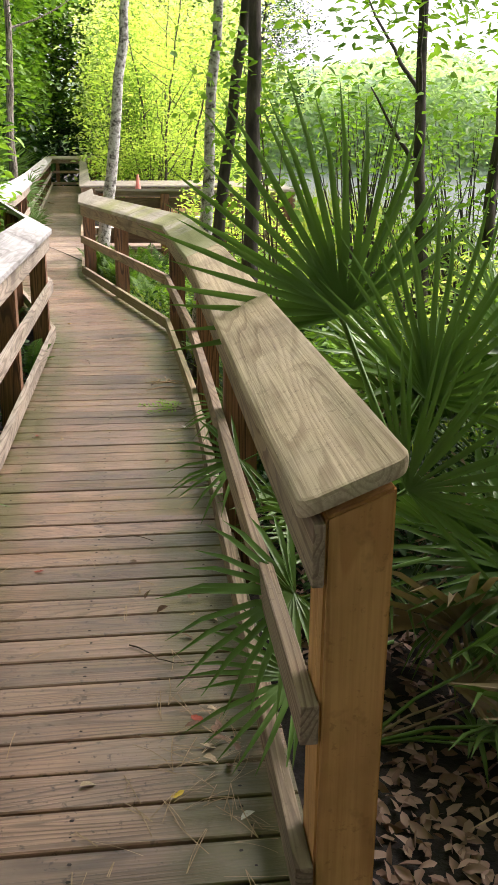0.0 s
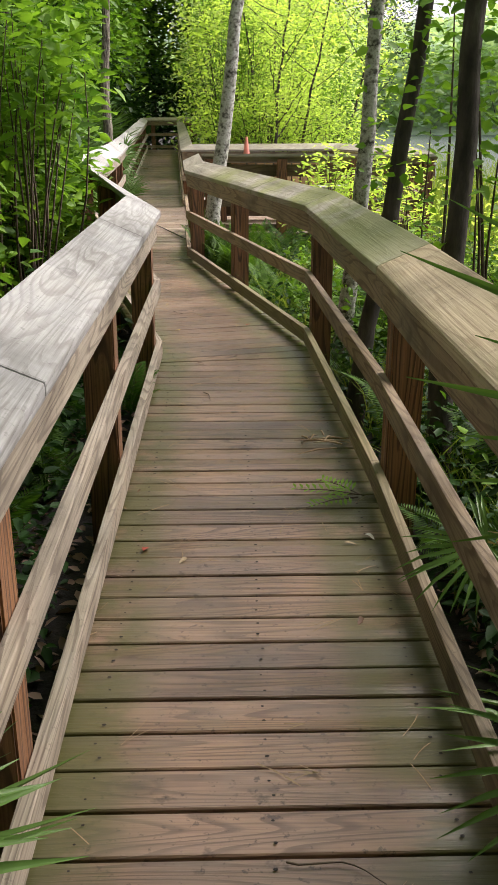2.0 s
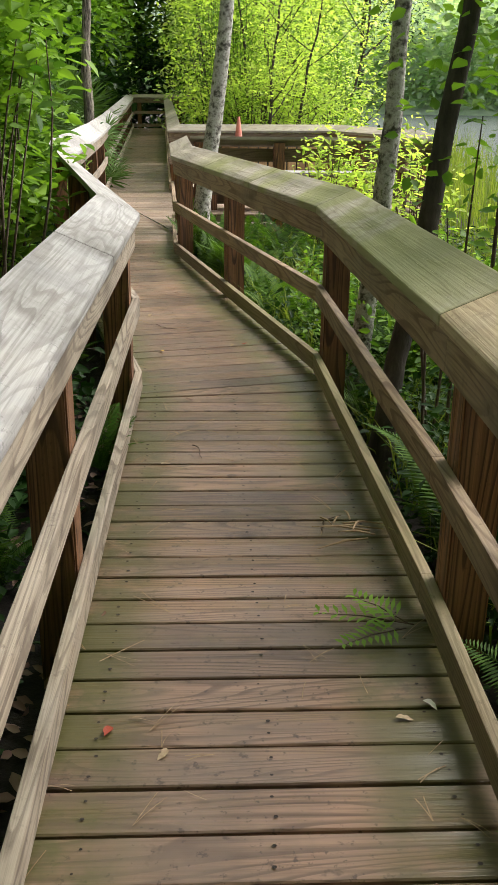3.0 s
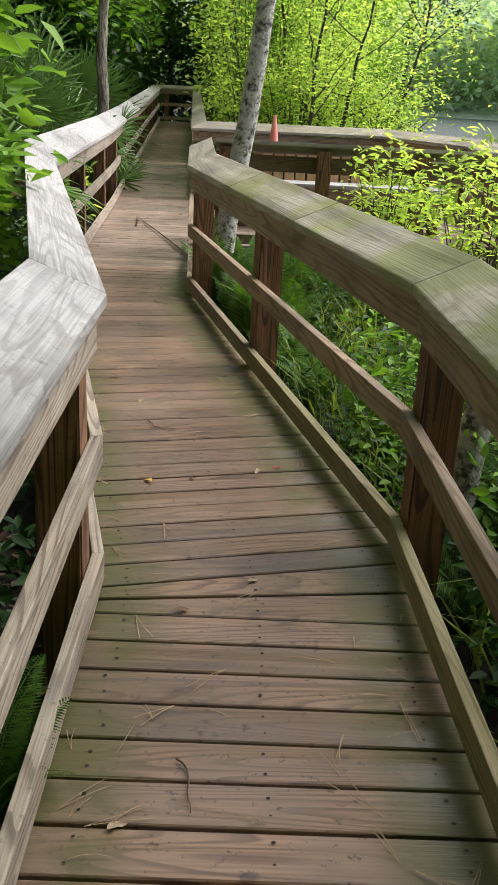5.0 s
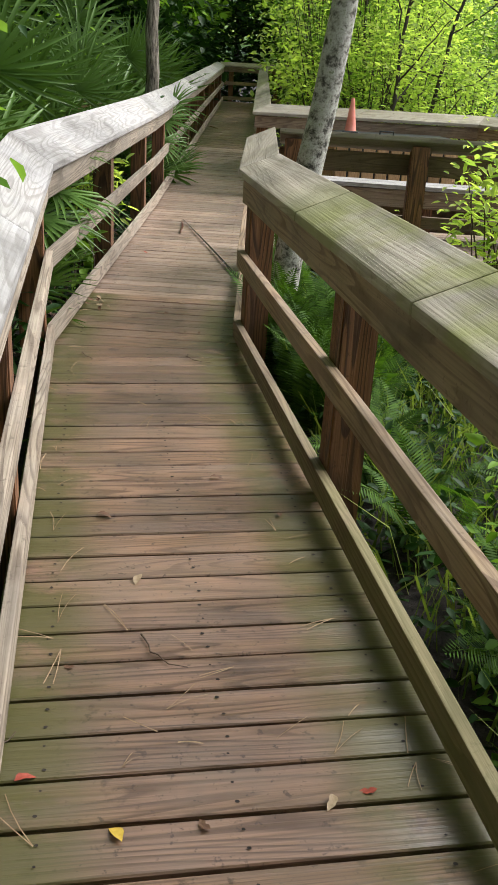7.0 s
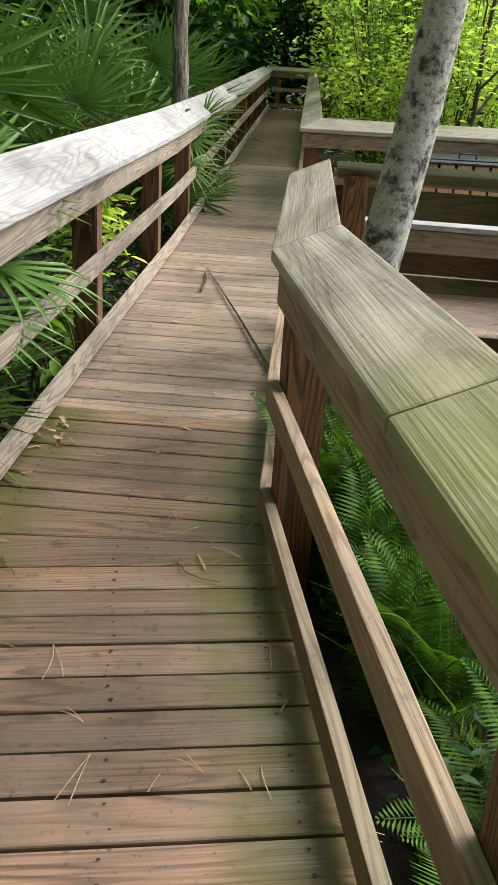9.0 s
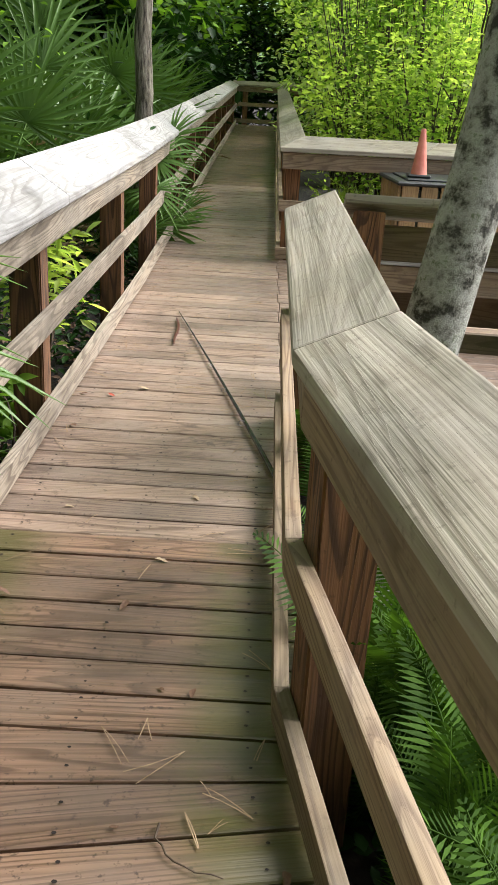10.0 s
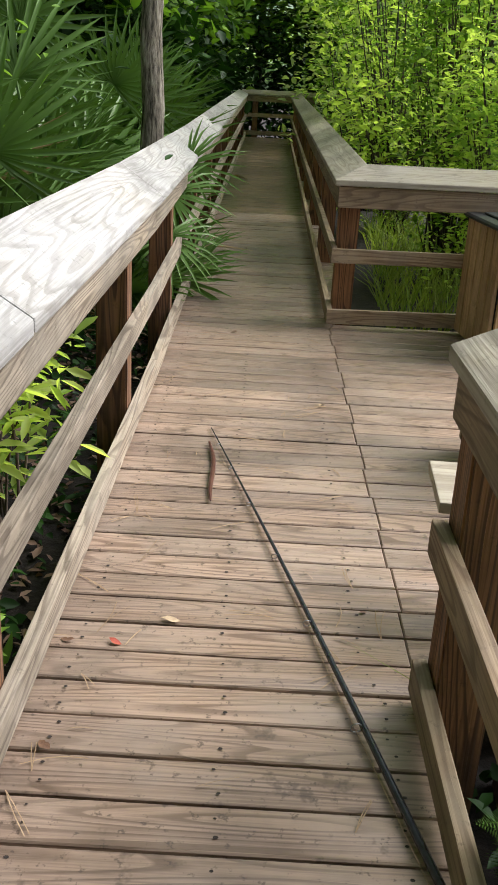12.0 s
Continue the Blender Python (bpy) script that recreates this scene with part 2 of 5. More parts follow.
def arrays(name, verts, faces, material, parent=None, smooth=False):
    """A mesh from arrays: verts n x 3, faces k x (3 or 4)."""
    me = bpy.data.meshes.new(name)
    verts = np.asarray(verts, np.float32)
    faces = np.asarray(faces, np.int32)
    me.vertices.add(len(verts))
    me.vertices.foreach_set("co", verts.ravel())
    k = faces.shape[1]
    me.loops.add(faces.size)
    me.loops.foreach_set("vertex_index", faces.ravel())
    me.polygons.add(len(faces))
    me.polygons.foreach_set("loop_start", np.arange(0, faces.size, k, dtype=np.int32))
    me.update(calc_edges=True)
    if smooth:
        me.polygons.foreach_set("use_smooth", np.ones(len(faces), bool))
    me.materials.append(material)
    ob = new(name, me)
    if parent:
        ob.parent = parent
    return ob


def unit(x, y):
    d = math.hypot(x, y)
    return x / d, y / d


def prism(name, a0, a1, b1, b0, za, zb, material, parent, label="", bevel=0.006, tilt=(0.0, 0.0), round_end=0.0):
    """A board over the plan corners a0 a1 (inner edge) b1 b0 (outer edge): za, zb are (bottom, top) at its start and end.
    Its own x axis runs along it."""
    ux, uy = unit(a1[0] - a0[0], a1[1] - a0[1])
    ox, oy, oz = a0[0], a0[1], za[0]
    bm = bmesh.new()
    vs = []
    for (x, y), z in ((a0, za[0]), (a1, zb[0]), (b1, zb[0] + tilt[1]), (b0, za[0] + tilt[0]), (a0, za[1]), (a1, zb[1]), (b1, zb[1] + tilt[1]), (b0, za[1] + tilt[0])):
        dx, dy = x - ox, y - oy
        vs.append(bm.verts.new((dx * ux + dy * uy, -dx * uy + dy * ux, z - oz)))
    for f in ((0, 1, 2, 3), (4, 5, 6, 7), (0, 1, 5, 4), (1, 2, 6, 5), (2, 3, 7, 6), (3, 0, 4, 7)):
        bm.faces.new([vs[i] for i in f])
    bmesh.ops.recalc_face_normals(bm, faces=bm.faces)
    if round_end:
        bm.edges.ensure_lookup_table()
        ends = [e for e in bm.edges if {v.index for v in e.verts} in ({0, 4}, {3, 7})] if not bm.verts.index_update() else []
        bmesh.ops.bevel(bm, geom=ends, offset=round_end, segments=5, affect="EDGES", profile=0.5)
    if bevel:
        bmesh.ops.bevel(bm, geom=[e for e in bm.edges if e.calc_face_angle(0) > 0.6], offset=bevel, segments=2, affect="EDGES", profile=0.6)
    return part(name, bm, material, parent, label, pose(ox, oy, oz, 0, 0, math.degrees(math.atan2(uy, ux))))


def offset_line(pts, o, side):
    """The polyline pts moved sideways by o (side +1: to the right of its way), with mitred corners."""
    out = []
    for i, p in enumerate(pts):
        n = []
        if i:
            d = unit(p[0] - pts[i - 1][0], p[1] - pts[i - 1][1])
            n.append((d[1] * side, -d[0] * side))
        if i + 1 < len(pts):
            d = unit(pts[i + 1][0] - p[0], pts[i + 1][1] - p[1])
            n.append((d[1] * side, -d[0] * side))
        if len(n) == 2:
            s = unit(n[0][0] + n[1][0], n[0][1] + n[1][1])
            k = o / (s[0] * n[0][0] + s[1] * n[0][1])
        else:
            s, k = n[0], o
        out.append((p[0] + s[0] * k, p[1] + s[1] * k))
    return out


def rise(y):
    """The deck's height: level, then a long ramp beyond the platform."""
    return max(0.0, (y - 19.0) * 0.0235)


def rail_run(parent, pts, side, posts, cap=(-0.015, 0.205), tilt=0.095, cap_mat=None, first_mat=None, first_post=None, rail_mat=None, top=1.0, rails=((0.82, 0.957, "fascia"), (0.455, 0.55, "mid_rail"), (0.035, 0.135, "kick_board")),
             joints=(), kick_mat=None):
    """A post-and-board railing along the inner line pts. joints: extra fractions where a cap board ends."""
    cin, cout = offset_line(pts, cap[0], side), offset_line(pts, cap[1], side)
    rin, rout, set_back = offset_line(pts, 0.0, side), offset_line(pts, 0.04, side), offset_line(pts, 0.015, side)
    lerp = lambda a, b, f: (a[0] + (b[0] - a[0]) * f, a[1] + (b[1] - a[1]) * f)
    for i in range(len(pts) - 1):
        cuts = [0.0] + [f for k, f in joints if k == i] + [1.0]
        slope = tilt if isinstance(tilt, tuple) else (tilt,) * len(pts)
        for f0, f1 in zip(cuts, cuts[1:]):
            e0, e1 = f0 + (0.0006 if f0 else 0), f1 - (0.0006 if f1 < 1 else 0)
            a0, a1, b0, b1 = lerp(cin[i], cin[i + 1], e0), lerp(cin[i], cin[i + 1], e1), lerp(cout[i], cout[i + 1], e0), lerp(cout[i], cout[i + 1], e1)
            za, zb = rise(a0[1]), rise(a1[1])
            prism("cap_board", a0, a1, b1, b0, (za + top - 0.04, za + top), (zb + top - 0.04, zb + top), first_mat if first_mat and i == 0 else cap_mat or CAP, parent, bevel=0.010 if first_mat and i == 0 else 0.008, tilt=tuple(slope[i] + (slope[i + 1] - slope[i]) * e for e in (e0, e1)), round_end=0.035 if first_mat and i == 0 else 0.0)
        for lo, hi, nm in rails:
            za, zb = rise(pts[i][1]), rise(pts[i + 1][1])
            ri = set_back if nm == "fascia" else rin
            prism(nm, ri[i], ri[i + 1], rout[i + 1], rout[i], (za + lo, za + hi), (zb + lo, zb + hi), kick_mat if kick_mat and nm == "kick_board" else rail_mat or RAIL, parent, bevel=0.004)
    for x, y, ang in posts:
        c, s = math.cos(radians(ang)), math.sin(radians(ang))
        o0, o1 = 0.043 * side, 0.183 * side
        # local axes: along (-s, c) is the way, (c, s) is to its right
        q = [(x + c * o + -s * k, y + s * o + c * k) for o, k in ((o0, -0.07), (o0, 0.07), (o1, 0.07), (o1, -0.07))]
        z = rise(y)
        post(parent, q, z - 0.75, z + top - 0.037, 0.06, first_post if first_post and y < 2 else None)


def post(parent, q, z0, z1, slope=0.0, mat=None):
    """A square post whose grain runs upright."""
    cx, cy = sum(p[0] for p in q) / 4, sum(p[1] for p in q) / 4
    bm = bmesh.new()
    ang = math.atan2(q[1][1] - q[0][1], q[1][0] - q[0][0])
    w, d = math.dist(q[0], q[1]) / 2, math.dist(q[1], q[2]) / 2
    ux, uy = math.cos(ang), math.sin(ang)
    # local x is up; z points towards q[0] or away from it
    far = 1 if (q[2][0] - q[1][0]) * uy - (q[2][1] - q[1][1]) * ux > 0 else -1
    vs = [bm.verts.new((zz + (slope * (b * far + 1) / 2 if zz else 0), a * w, b * d)) for zz in (0, z1 - z0) for a, b in ((-1, -1), (1, -1), (1, 1), (-1, 1))]
    for f in ((0, 1, 2, 3), (4, 5, 6, 7), (0, 1, 5, 4), (1, 2, 6, 5), (2, 3, 7, 6), (3, 0, 4, 7)):
        bm.faces.new([vs[i] for i in f])
    bmesh.ops.recalc_face_normals(bm, faces=bm.faces)
    bmesh.ops.bevel(bm, geom=bm.edges[:], offset=0.006, segments=2, affect="EDGES")
    m = Matrix(((0, ux, uy, cx), (0, uy, -ux, cy), (1, 0, 0, z0), (0, 0, 0, 1)))
    return part("post", bm, mat or POST, parent, "", m)


# ---- plan ----
RIGHT = [(-0.85, 1.42), (-0.885, 5.74), (-1.0, 8.40), (-2.075, 12.66), (-2.225, 14.93)]
LEFT = [(-1.90, 1.35), (-1.995, 8.02), (-3.04, 12.25), (-3.40, 17.5), (-4.72, 36.0)]
BEYOND = [(-2.50, 19.0), (-3.60, 35.0)]

# ---- ground and water ----
def ground_height(x, y):
    shore = np.clip((x - 2.0 - 0.03 * y) / 5.0, 0, 1)
    return -0.32 - 0.55 * shore + 0.35 * np.clip((-x - 6) / 14, 0, 1) * 2


def grid_sheet(name, xs, ys, height, material):
    X, Y = np.meshgrid(xs, ys)
    Z = height(X, Y)
    v = np.stack([X.ravel(), Y.ravel(), Z.ravel()], 1)
    nx = len(xs)
    i = np.arange((len(ys) - 1) * (nx - 1))
    a = i // (nx - 1) * nx + i % (nx - 1)
    return arrays(name, v, np.stack([a, a + 1, a + nx + 1, a + nx], 1), material, smooth=True)


def bumpy(X, Y):
    return ground_height(X, Y) + 0.05 * np.sin(X * 2.1 + 0.7 * Y) * np.sin(Y * 1.7 - X) + 0.02 * np.sin(X * 6.1) * np.cos(Y * 5.3)


steps = lambda a, b, n: np.linspace(a, b, n)
xs = np.concatenate([[-2500, -400, -120, -60, -30], steps(-18, 12, 150), [16, 24, 40, 100, 400, 2500]])
ys = np.concatenate([[-2500, -400, -100, -30], steps(-8, 45, 240), [55, 70, 100, 200, 500, 2500]])
ground = tagged(grid_sheet("ground", xs, ys, bumpy, SOIL), "brown leaf-littered swampy ground under the boardwalk", "ground", kind="structure")
wm, wnn, wll, wp = nodes("lake_water")
wp.inputs["Base Color"].default_value = (0.03, 0.045, 0.04, 1)
wp.inputs["Roughness"].default_value = 0.3
wv = node(wnn, "ShaderNodeTexNoise", Scale=1.6, Detail=3.0)
wc = wnn.new("ShaderNodeTexCoord")
wll.new(wc.outputs["Object"], wv.inputs["Vector"])
wb = node(wnn, "ShaderNodeBump", Strength=1.0, Distance=0.25)
wll.new(wv.outputs[0], wb.inputs["Height"])
wll.new(wb.outputs[0], wp.inputs["Normal"])
water = tagged(grid_sheet("water", np.array([3.0, 30, 150, 700]), np.array([-300.0, 0, 60, 400]), lambda x, y: 0 * x - 0.62, wm), "calm pale lake reflecting the white sky", "lake", kind="structure")

# ---- railings ----
def posts_along(pts, where):
    """Places and angles of posts at (segment, fraction) of a line."""
    out = []
    for k, f in where:
        a, b = pts[k], pts[k + 1]
        d = unit(b[0] - a[0], b[1] - a[1])
        if f >= 1 and k + 2 < len(pts):
            e = unit(pts[k + 2][0] - b[0], pts[k + 2][1] - b[1])
            d = unit(d[0] + e[0], d[1] + e[1])
        out.append((a[0] + (b[0] - a[0]) * f, a[1] + (b[1] - a[1]) * f, math.degrees(math.atan2(-d[0], d[1]))))
    return out


rail_right = thing("railing", "weathered grey-brown timber railing with a wide flat cap and square posts", "railing")
rail_run(rail_right, RIGHT, 1, posts_along(RIGHT, [(0, 0.02), (0, 0.52), (0, 0.98), (1, 0.985), (2, 0.53), (2, 0.985), (3, 0.97)]), joints=[(2, 0.33), (2, 0.66)], first_mat=CAP_TAN, first_post=POST_NEW, kick_mat=RAIL_MOSSY)
rail_left = thing("railing", "pale sun-bleached timber railing with a wide flat cap and square posts", "railing")
rail_run(rail_left, LEFT, -1, posts_along(LEFT, [(0, 0.05), (0, 0.36), (0, 0.67), (0, 0.985), (1, 0.5), (1, 0.985), (2, 0.45), (2, 0.86)] + [(3, 0.06 + 0.112 * i) for i in range(9)]),
         cap_mat=CAP_PALE, rail_mat=RAIL_GREY, tilt=(0.095, 0.10, 0.15, 0.15, 0.10), joints=[(0, 0.4), (0, 0.8), (1, 0.55), (2, 0.5), (3, 0.2), (3, 0.45), (3, 0.7)])
OUTER = [BEYOND[1], BEYOND[0], (0.25, 19.35), (1.20, 17.85), (1.10, 15.30)]
rail_outer = thing("railing", "timber railing round the fishing platform with flat cap boards", "railing")
rail_run(rail_outer, OUTER, -1, posts_along(OUTER, [(0, 0.06 + 0.132 * i) for i in range(7)] + [(0, 0.985), (1, 0.5), (1, 0.985), (2, 0.985), (3, 0.5), (3, 0.97)]),
         joints=[(0, 0.3), (0, 0.6), (1, 0.45)])
END = [(-4.9, 36.5), (-1.5, 36.9)]
rail_end = thing("railing", "dark timber railing where the boardwalk turns in the forest", "railing")
rail_run(rail_end, END, -1, posts_along(END, [(0, 0.1), (0, 0.5), (0, 0.9)]))

# backlit railing: its shade comes from the darker board colour
NEAR = [(1.28, 15.10), (-1.98, 15.05)]
rail_near = thing("railing", "timber railing on the boardwalk side of the platform, coloured as shaded", "railing")
rail_run(rail_near, NEAR, -1, posts_along(NEAR, [(0, 0.04), (0, 0.35), (0, 0.66), (0, 0.965)]), rails=((0.785, 0.945, "fascia"), (0.375, 0.47, "mid_rail"), (0.035, 0.135, "kick_board")), joints=[(0, 0.5)], rail_mat=RAIL_SHADED)
ledge = thing("ledge", "short timber ledge board fixed behind the railing post", "ledge")
prism("ledge_board", (-2.16, 15.24), (-1.72, 15.25), (-1.72, 15.57), (-2.16, 15.56), (0.42, 0.455), (0.42, 0.455), CAP, ledge, bevel=0.004)
post(ledge, [(-1.98, 15.34), (-1.89, 15.34), (-1.89, 15.43), (-1.98, 15.43)], 0.0, 0.42)

# ---- bench on the platform ----
bench = thing("bench", "backless timber bench of two seat boards on the platform", "bench")


def bench_board(name, y0, y1, z0, z1, mat, x0=-1.85, x1=0.75):
    prism(name, (x0, 16.5 + y0), (x1, 16.55 + y0), (x1, 16.55 + y1), (x0, 16.5 + y1), (z0, z1), (z0, z1), mat, bench, bevel=0.004)


bench_board("seat_board", 0.0, 0.19, 0.50, 0.54, CAP_PALE)
bench_board("seat_board", 0.205, 0.395, 0.50, 0.54, CAP_PALE)
bench_board("apron_board", 0.01, 0.05, 0.33, 0.495, RAIL)
# rear board added to stand in for the shadow beneath the seat
bench_board("apron_board", 0.34, 0.38, 0.06, 0.495, RAIL_SHADED)
for bx in (-1.75, -0.6, 0.6):
    post(bench, [(bx, 16.575), (bx + 0.09, 16.575), (bx + 0.09, 16.83), (bx, 16.83)], 0.0, 0.498)

# ---- slatted bin with lid, and the cone on it ----
bin_box = thing("storage_bin", "slatted timber bin with a dark plastic lid beside the platform railing", "bin", (-1.47, 18.40, 0))
bin_box.rotation_euler[2] = radians(9)
PLASTIC = rough_mat("black_plastic", [(0.3, (0.018, 0.02, 0.021)), (0.7, (0.035, 0.04, 0.042))], 30.0, rough=0.45, bump=0.1)
ORANGE = rough_mat("faded_orange_plastic", [(0.3, (0.70, 0.20, 0.14)), (0.7, (0.82, 0.32, 0.25))], 8.0, rough=0.55, bump=0.1)


def block(bm, x0, x1, y0, y1, z0, z1, bevel=0.004):
    r = bmesh.ops.create_cube(bm, size=1, matrix=Matrix.LocRotScale(((x0 + x1) / 2, (y0 + y1) / 2, (z0 + z1) / 2), None, (x1 - x0, y1 - y0, z1 - z0)))
    if bevel:
        bmesh.ops.bevel(bm, geom=list({e for v in r["verts"] for e in v.link_edges}), offset=bevel, segments=1, affect="EDGES")


def slat(name, x0, x1, y0, y1, z0, z1, parent, mat):
    """An upright board whose grain runs along its height."""
    bm = bmesh.new()
    block(bm, 0, z1 - z0, -(x1 - x0) / 2, (x1 - x0) / 2, -(y1 - y0) / 2, (y1 - y0) / 2)
    m = Matrix(((0, 1, 0, (x0 + x1) / 2), (0, 0, -1, (y0 + y1) / 2), (1, 0, 0, z0), (0, 0, 0, 1)))
    return part(name, bm, mat, parent, "", m)


for i in range(9):
    slat("slat", 0.16 * i, 0.16 * i + 0.135, 0.0, 0.025, 0.04, 0.80, bin_box, BOX_WOOD)
for i in range(5):
    slat("slat", -0.03, -0.005, 0.03 + 0.14 * i, 0.03 + 0.14 * i + 0.12, 0.04, 0.80, bin_box, BOX_WOOD)
    slat("slat", 1.425, 1.45, 0.03 + 0.14 * i, 0.03 + 0.14 * i + 0.12, 0.04, 0.80, bin_box, BOX_WOOD)
bm = bmesh.new()
block(bm, 0.0, 1.42, 0.03, 0.72, 0.02, 0.77, 0)
part("liner", bm, PLASTIC, bin_box, "black inner box")
bm = bmesh.new()
block(bm, -0.05, 1.47, -0.02, 0.75, 0.803, 0.835, 0.012)
block(bm, 0.05, 1.37, 0.08, 0.66, 0.835, 0.85, 0.006)
lid = part("lid", bm, PLASTIC, bin_box, "dark plastic lid")
bm = bmesh.new()
block(bm, 0.50, 0.515, 0.10, 0.12, 0.85, 0.89, 0.004)
block(bm, 0.66, 0.675, 0.10, 0.12, 0.85, 0.89, 0.004)
block(bm, 0.50, 0.675, 0.10, 0.12, 0.89, 0.905, 0.004)
part("handle", bm, PLASTIC, bin_box)

cone = thing("traffic_cone", "faded orange plastic traffic cone on the bin lid", "traffic cone", (-1.33, 18.70, 0.851))
cone.scale = (0.8, 0.8, 0.92)
bm = bmesh.new()
prof = [(0.085, 0.025), (0.08, 0.05), (0.026, 0.40), (0.022, 0.415), (0.0, 0.418)]
rings = [[bm.verts.new((r * math.cos(a), r * math.sin(a), z)) for a in [k * math.tau / 24 for k in range(24)]] for r, z in prof[:-1]]
for r0, r1 in zip(rings, rings[1:]):
    for k in range(24):
        bm.faces.new((r0[k], r0[(k + 1) % 24], r1[(k + 1) % 24], r1[k]))
bm.faces.new(rings[-1])
part("cone_body", bm, ORANGE, cone)
bm = bmesh.new()
block(bm, -0.12, 0.12, -0.12, 0.12, 0.0, 0.026, 0.01)
part("base_plate", bm, PLASTIC, cone, "black rubber base")

# ---- plants ----
rng = np.random.default_rng(7)


def tube(path, radii, sides=8):
    """Vertices and faces of a tapered tube along a path."""
    path = np.asarray(path, float)
    t = np.gradient(path, axis=0)
    t /= np.linalg.norm(t, axis=1)[:, None]
    ref = np.where(np.abs(t[:, 2:3]) > 0.9, [[1.0, 0, 0]], [[0, 0, 1.0]])
    u = np.cross(t, ref)
    u /= np.linalg.norm(u, axis=1)[:, None]
    w = np.cross(t, u)
    a = np.arange(sides) * math.tau / sides
    v = path[:, None] + np.asarray(radii)[:, None, None] * (np.cos(a)[None, :, None] * u[:, None] + np.sin(a)[None, :, None] * w[:, None])
    n = len(path)
    i, k = np.meshgrid(np.arange(n - 1), np.arange(sides), indexing="ij")
    k2 = (k + 1) % sides
    f = np.stack([i * sides + k, i * sides + k2, (i + 1) * sides + k2, (i + 1) * sides + k], -1).reshape(-1, 4)
    return v.reshape(-1, 3), f


def join(pieces):
    vs, fs, o = [], [], 0
    for v, f in pieces:
        vs.append(v)
        fs.append(f + o)
        o += len(v)
    return np.concatenate(vs), np.concatenate(fs)


def leaf_arrays(at, size, lean=0.35, width=0.42, down=0.15):
    """Folded pointed leaves at the places given, each with its own turn."""
    n = len(at)
    u = rng.normal(size=(n, 3))
    u[:, 2] = u[:, 2] * lean - down
    u /= np.linalg.norm(u, axis=1)[:, None]
    up = rng.normal(size=(n, 3)) * 0.45 + [0, 0, 1]
    s = np.cross(u, up)
    s /= np.linalg.norm(s, axis=1)[:, None]
    w = np.cross(s, u)
    L = (size * rng.uniform(0.6, 1.25, n))[:, None]
    w2 = s * L * width * 0.5
    v = np.stack([at, at + u * L * 0.3 + w2 + w * L * 0.07, at + u * L * 0.68 + w2 * 0.72 + w * L * 0.04, at + u * L - w * L * 0.08, at + u * L * 0.68 - w2 * 0.72 + w * L * 0.04, at + u * L * 0.3 - w2 + w * L * 0.07], 1)
    i = np.arange(n)[:, None] * 6
    f = np.stack([np.concatenate([i, i + 1, i + 2, i + 3], 1), np.concatenate([i, i + 3, i + 4, i + 5], 1)], 1).reshape(-1, 4)
    return v.reshape(-1, 3), f


def cloud(centre, radius, clumps, per, tight=0.16):
    """Leaf places in clumps, uneven in density, inside an ellipsoid."""
    c = rng.normal(size=(clumps, 3))
    c /= np.linalg.norm(c, axis=1)[:, None]
    c *= (rng.uniform(0.25, 1.0, clumps) ** 0.5)[:, None]
    c = np.asarray(centre) + c * np.asarray(radius)
    k = rng.integers(max(1, per // 3), per * 5 // 3 + 1, clumps)
    return np.repeat(c, k, 0) + rng.normal(size=(k.sum(), 3)) * tight, c


def shrub(name, label, centre, radius, clumps, per, size, material, stems=5, base=None, tight=0.16, wood_mat=None, category="shrub", group="", width=0.42):
    x, y, z = centre
    gz = float(bumpy(np.array(x), np.array(y)))
    base = base or (x, y, gz)
    th = thing(name, label, category, base, group)
    pts, cl = cloud(centre, radius, clumps, per, tight)
    pts = pts[pts[:, 2] > gz + 0.03]
    v, f = leaf_arrays(pts - base, size, width=width)
    arrays("foliage", v, f, material, th)
    pieces = []
    for k in range(min(stems * 5, len(cl))):
        e = cl[k] - base
        b = np.array([rng.normal() * 0.08, rng.normal() * 0.08, -0.05])
        mid = b * 0.4 + e * 0.5 + np.array([rng.normal() * 0.12, rng.normal() * 0.12, 0.12])
        tt = np.linspace(0, 1, 6)[:, None]
        path = (1 - tt) ** 2 * b + 2 * tt * (1 - tt) * mid + tt ** 2 * e
        r = 0.006 + 0.008 * min(1.5, np.linalg.norm(e) / 2)
        v, f = tube(path, np.linspace(r, 0.003, 6), 5)
        arrays("stem", v, f, wood_mat or TWIG, th, smooth=True)
    return th


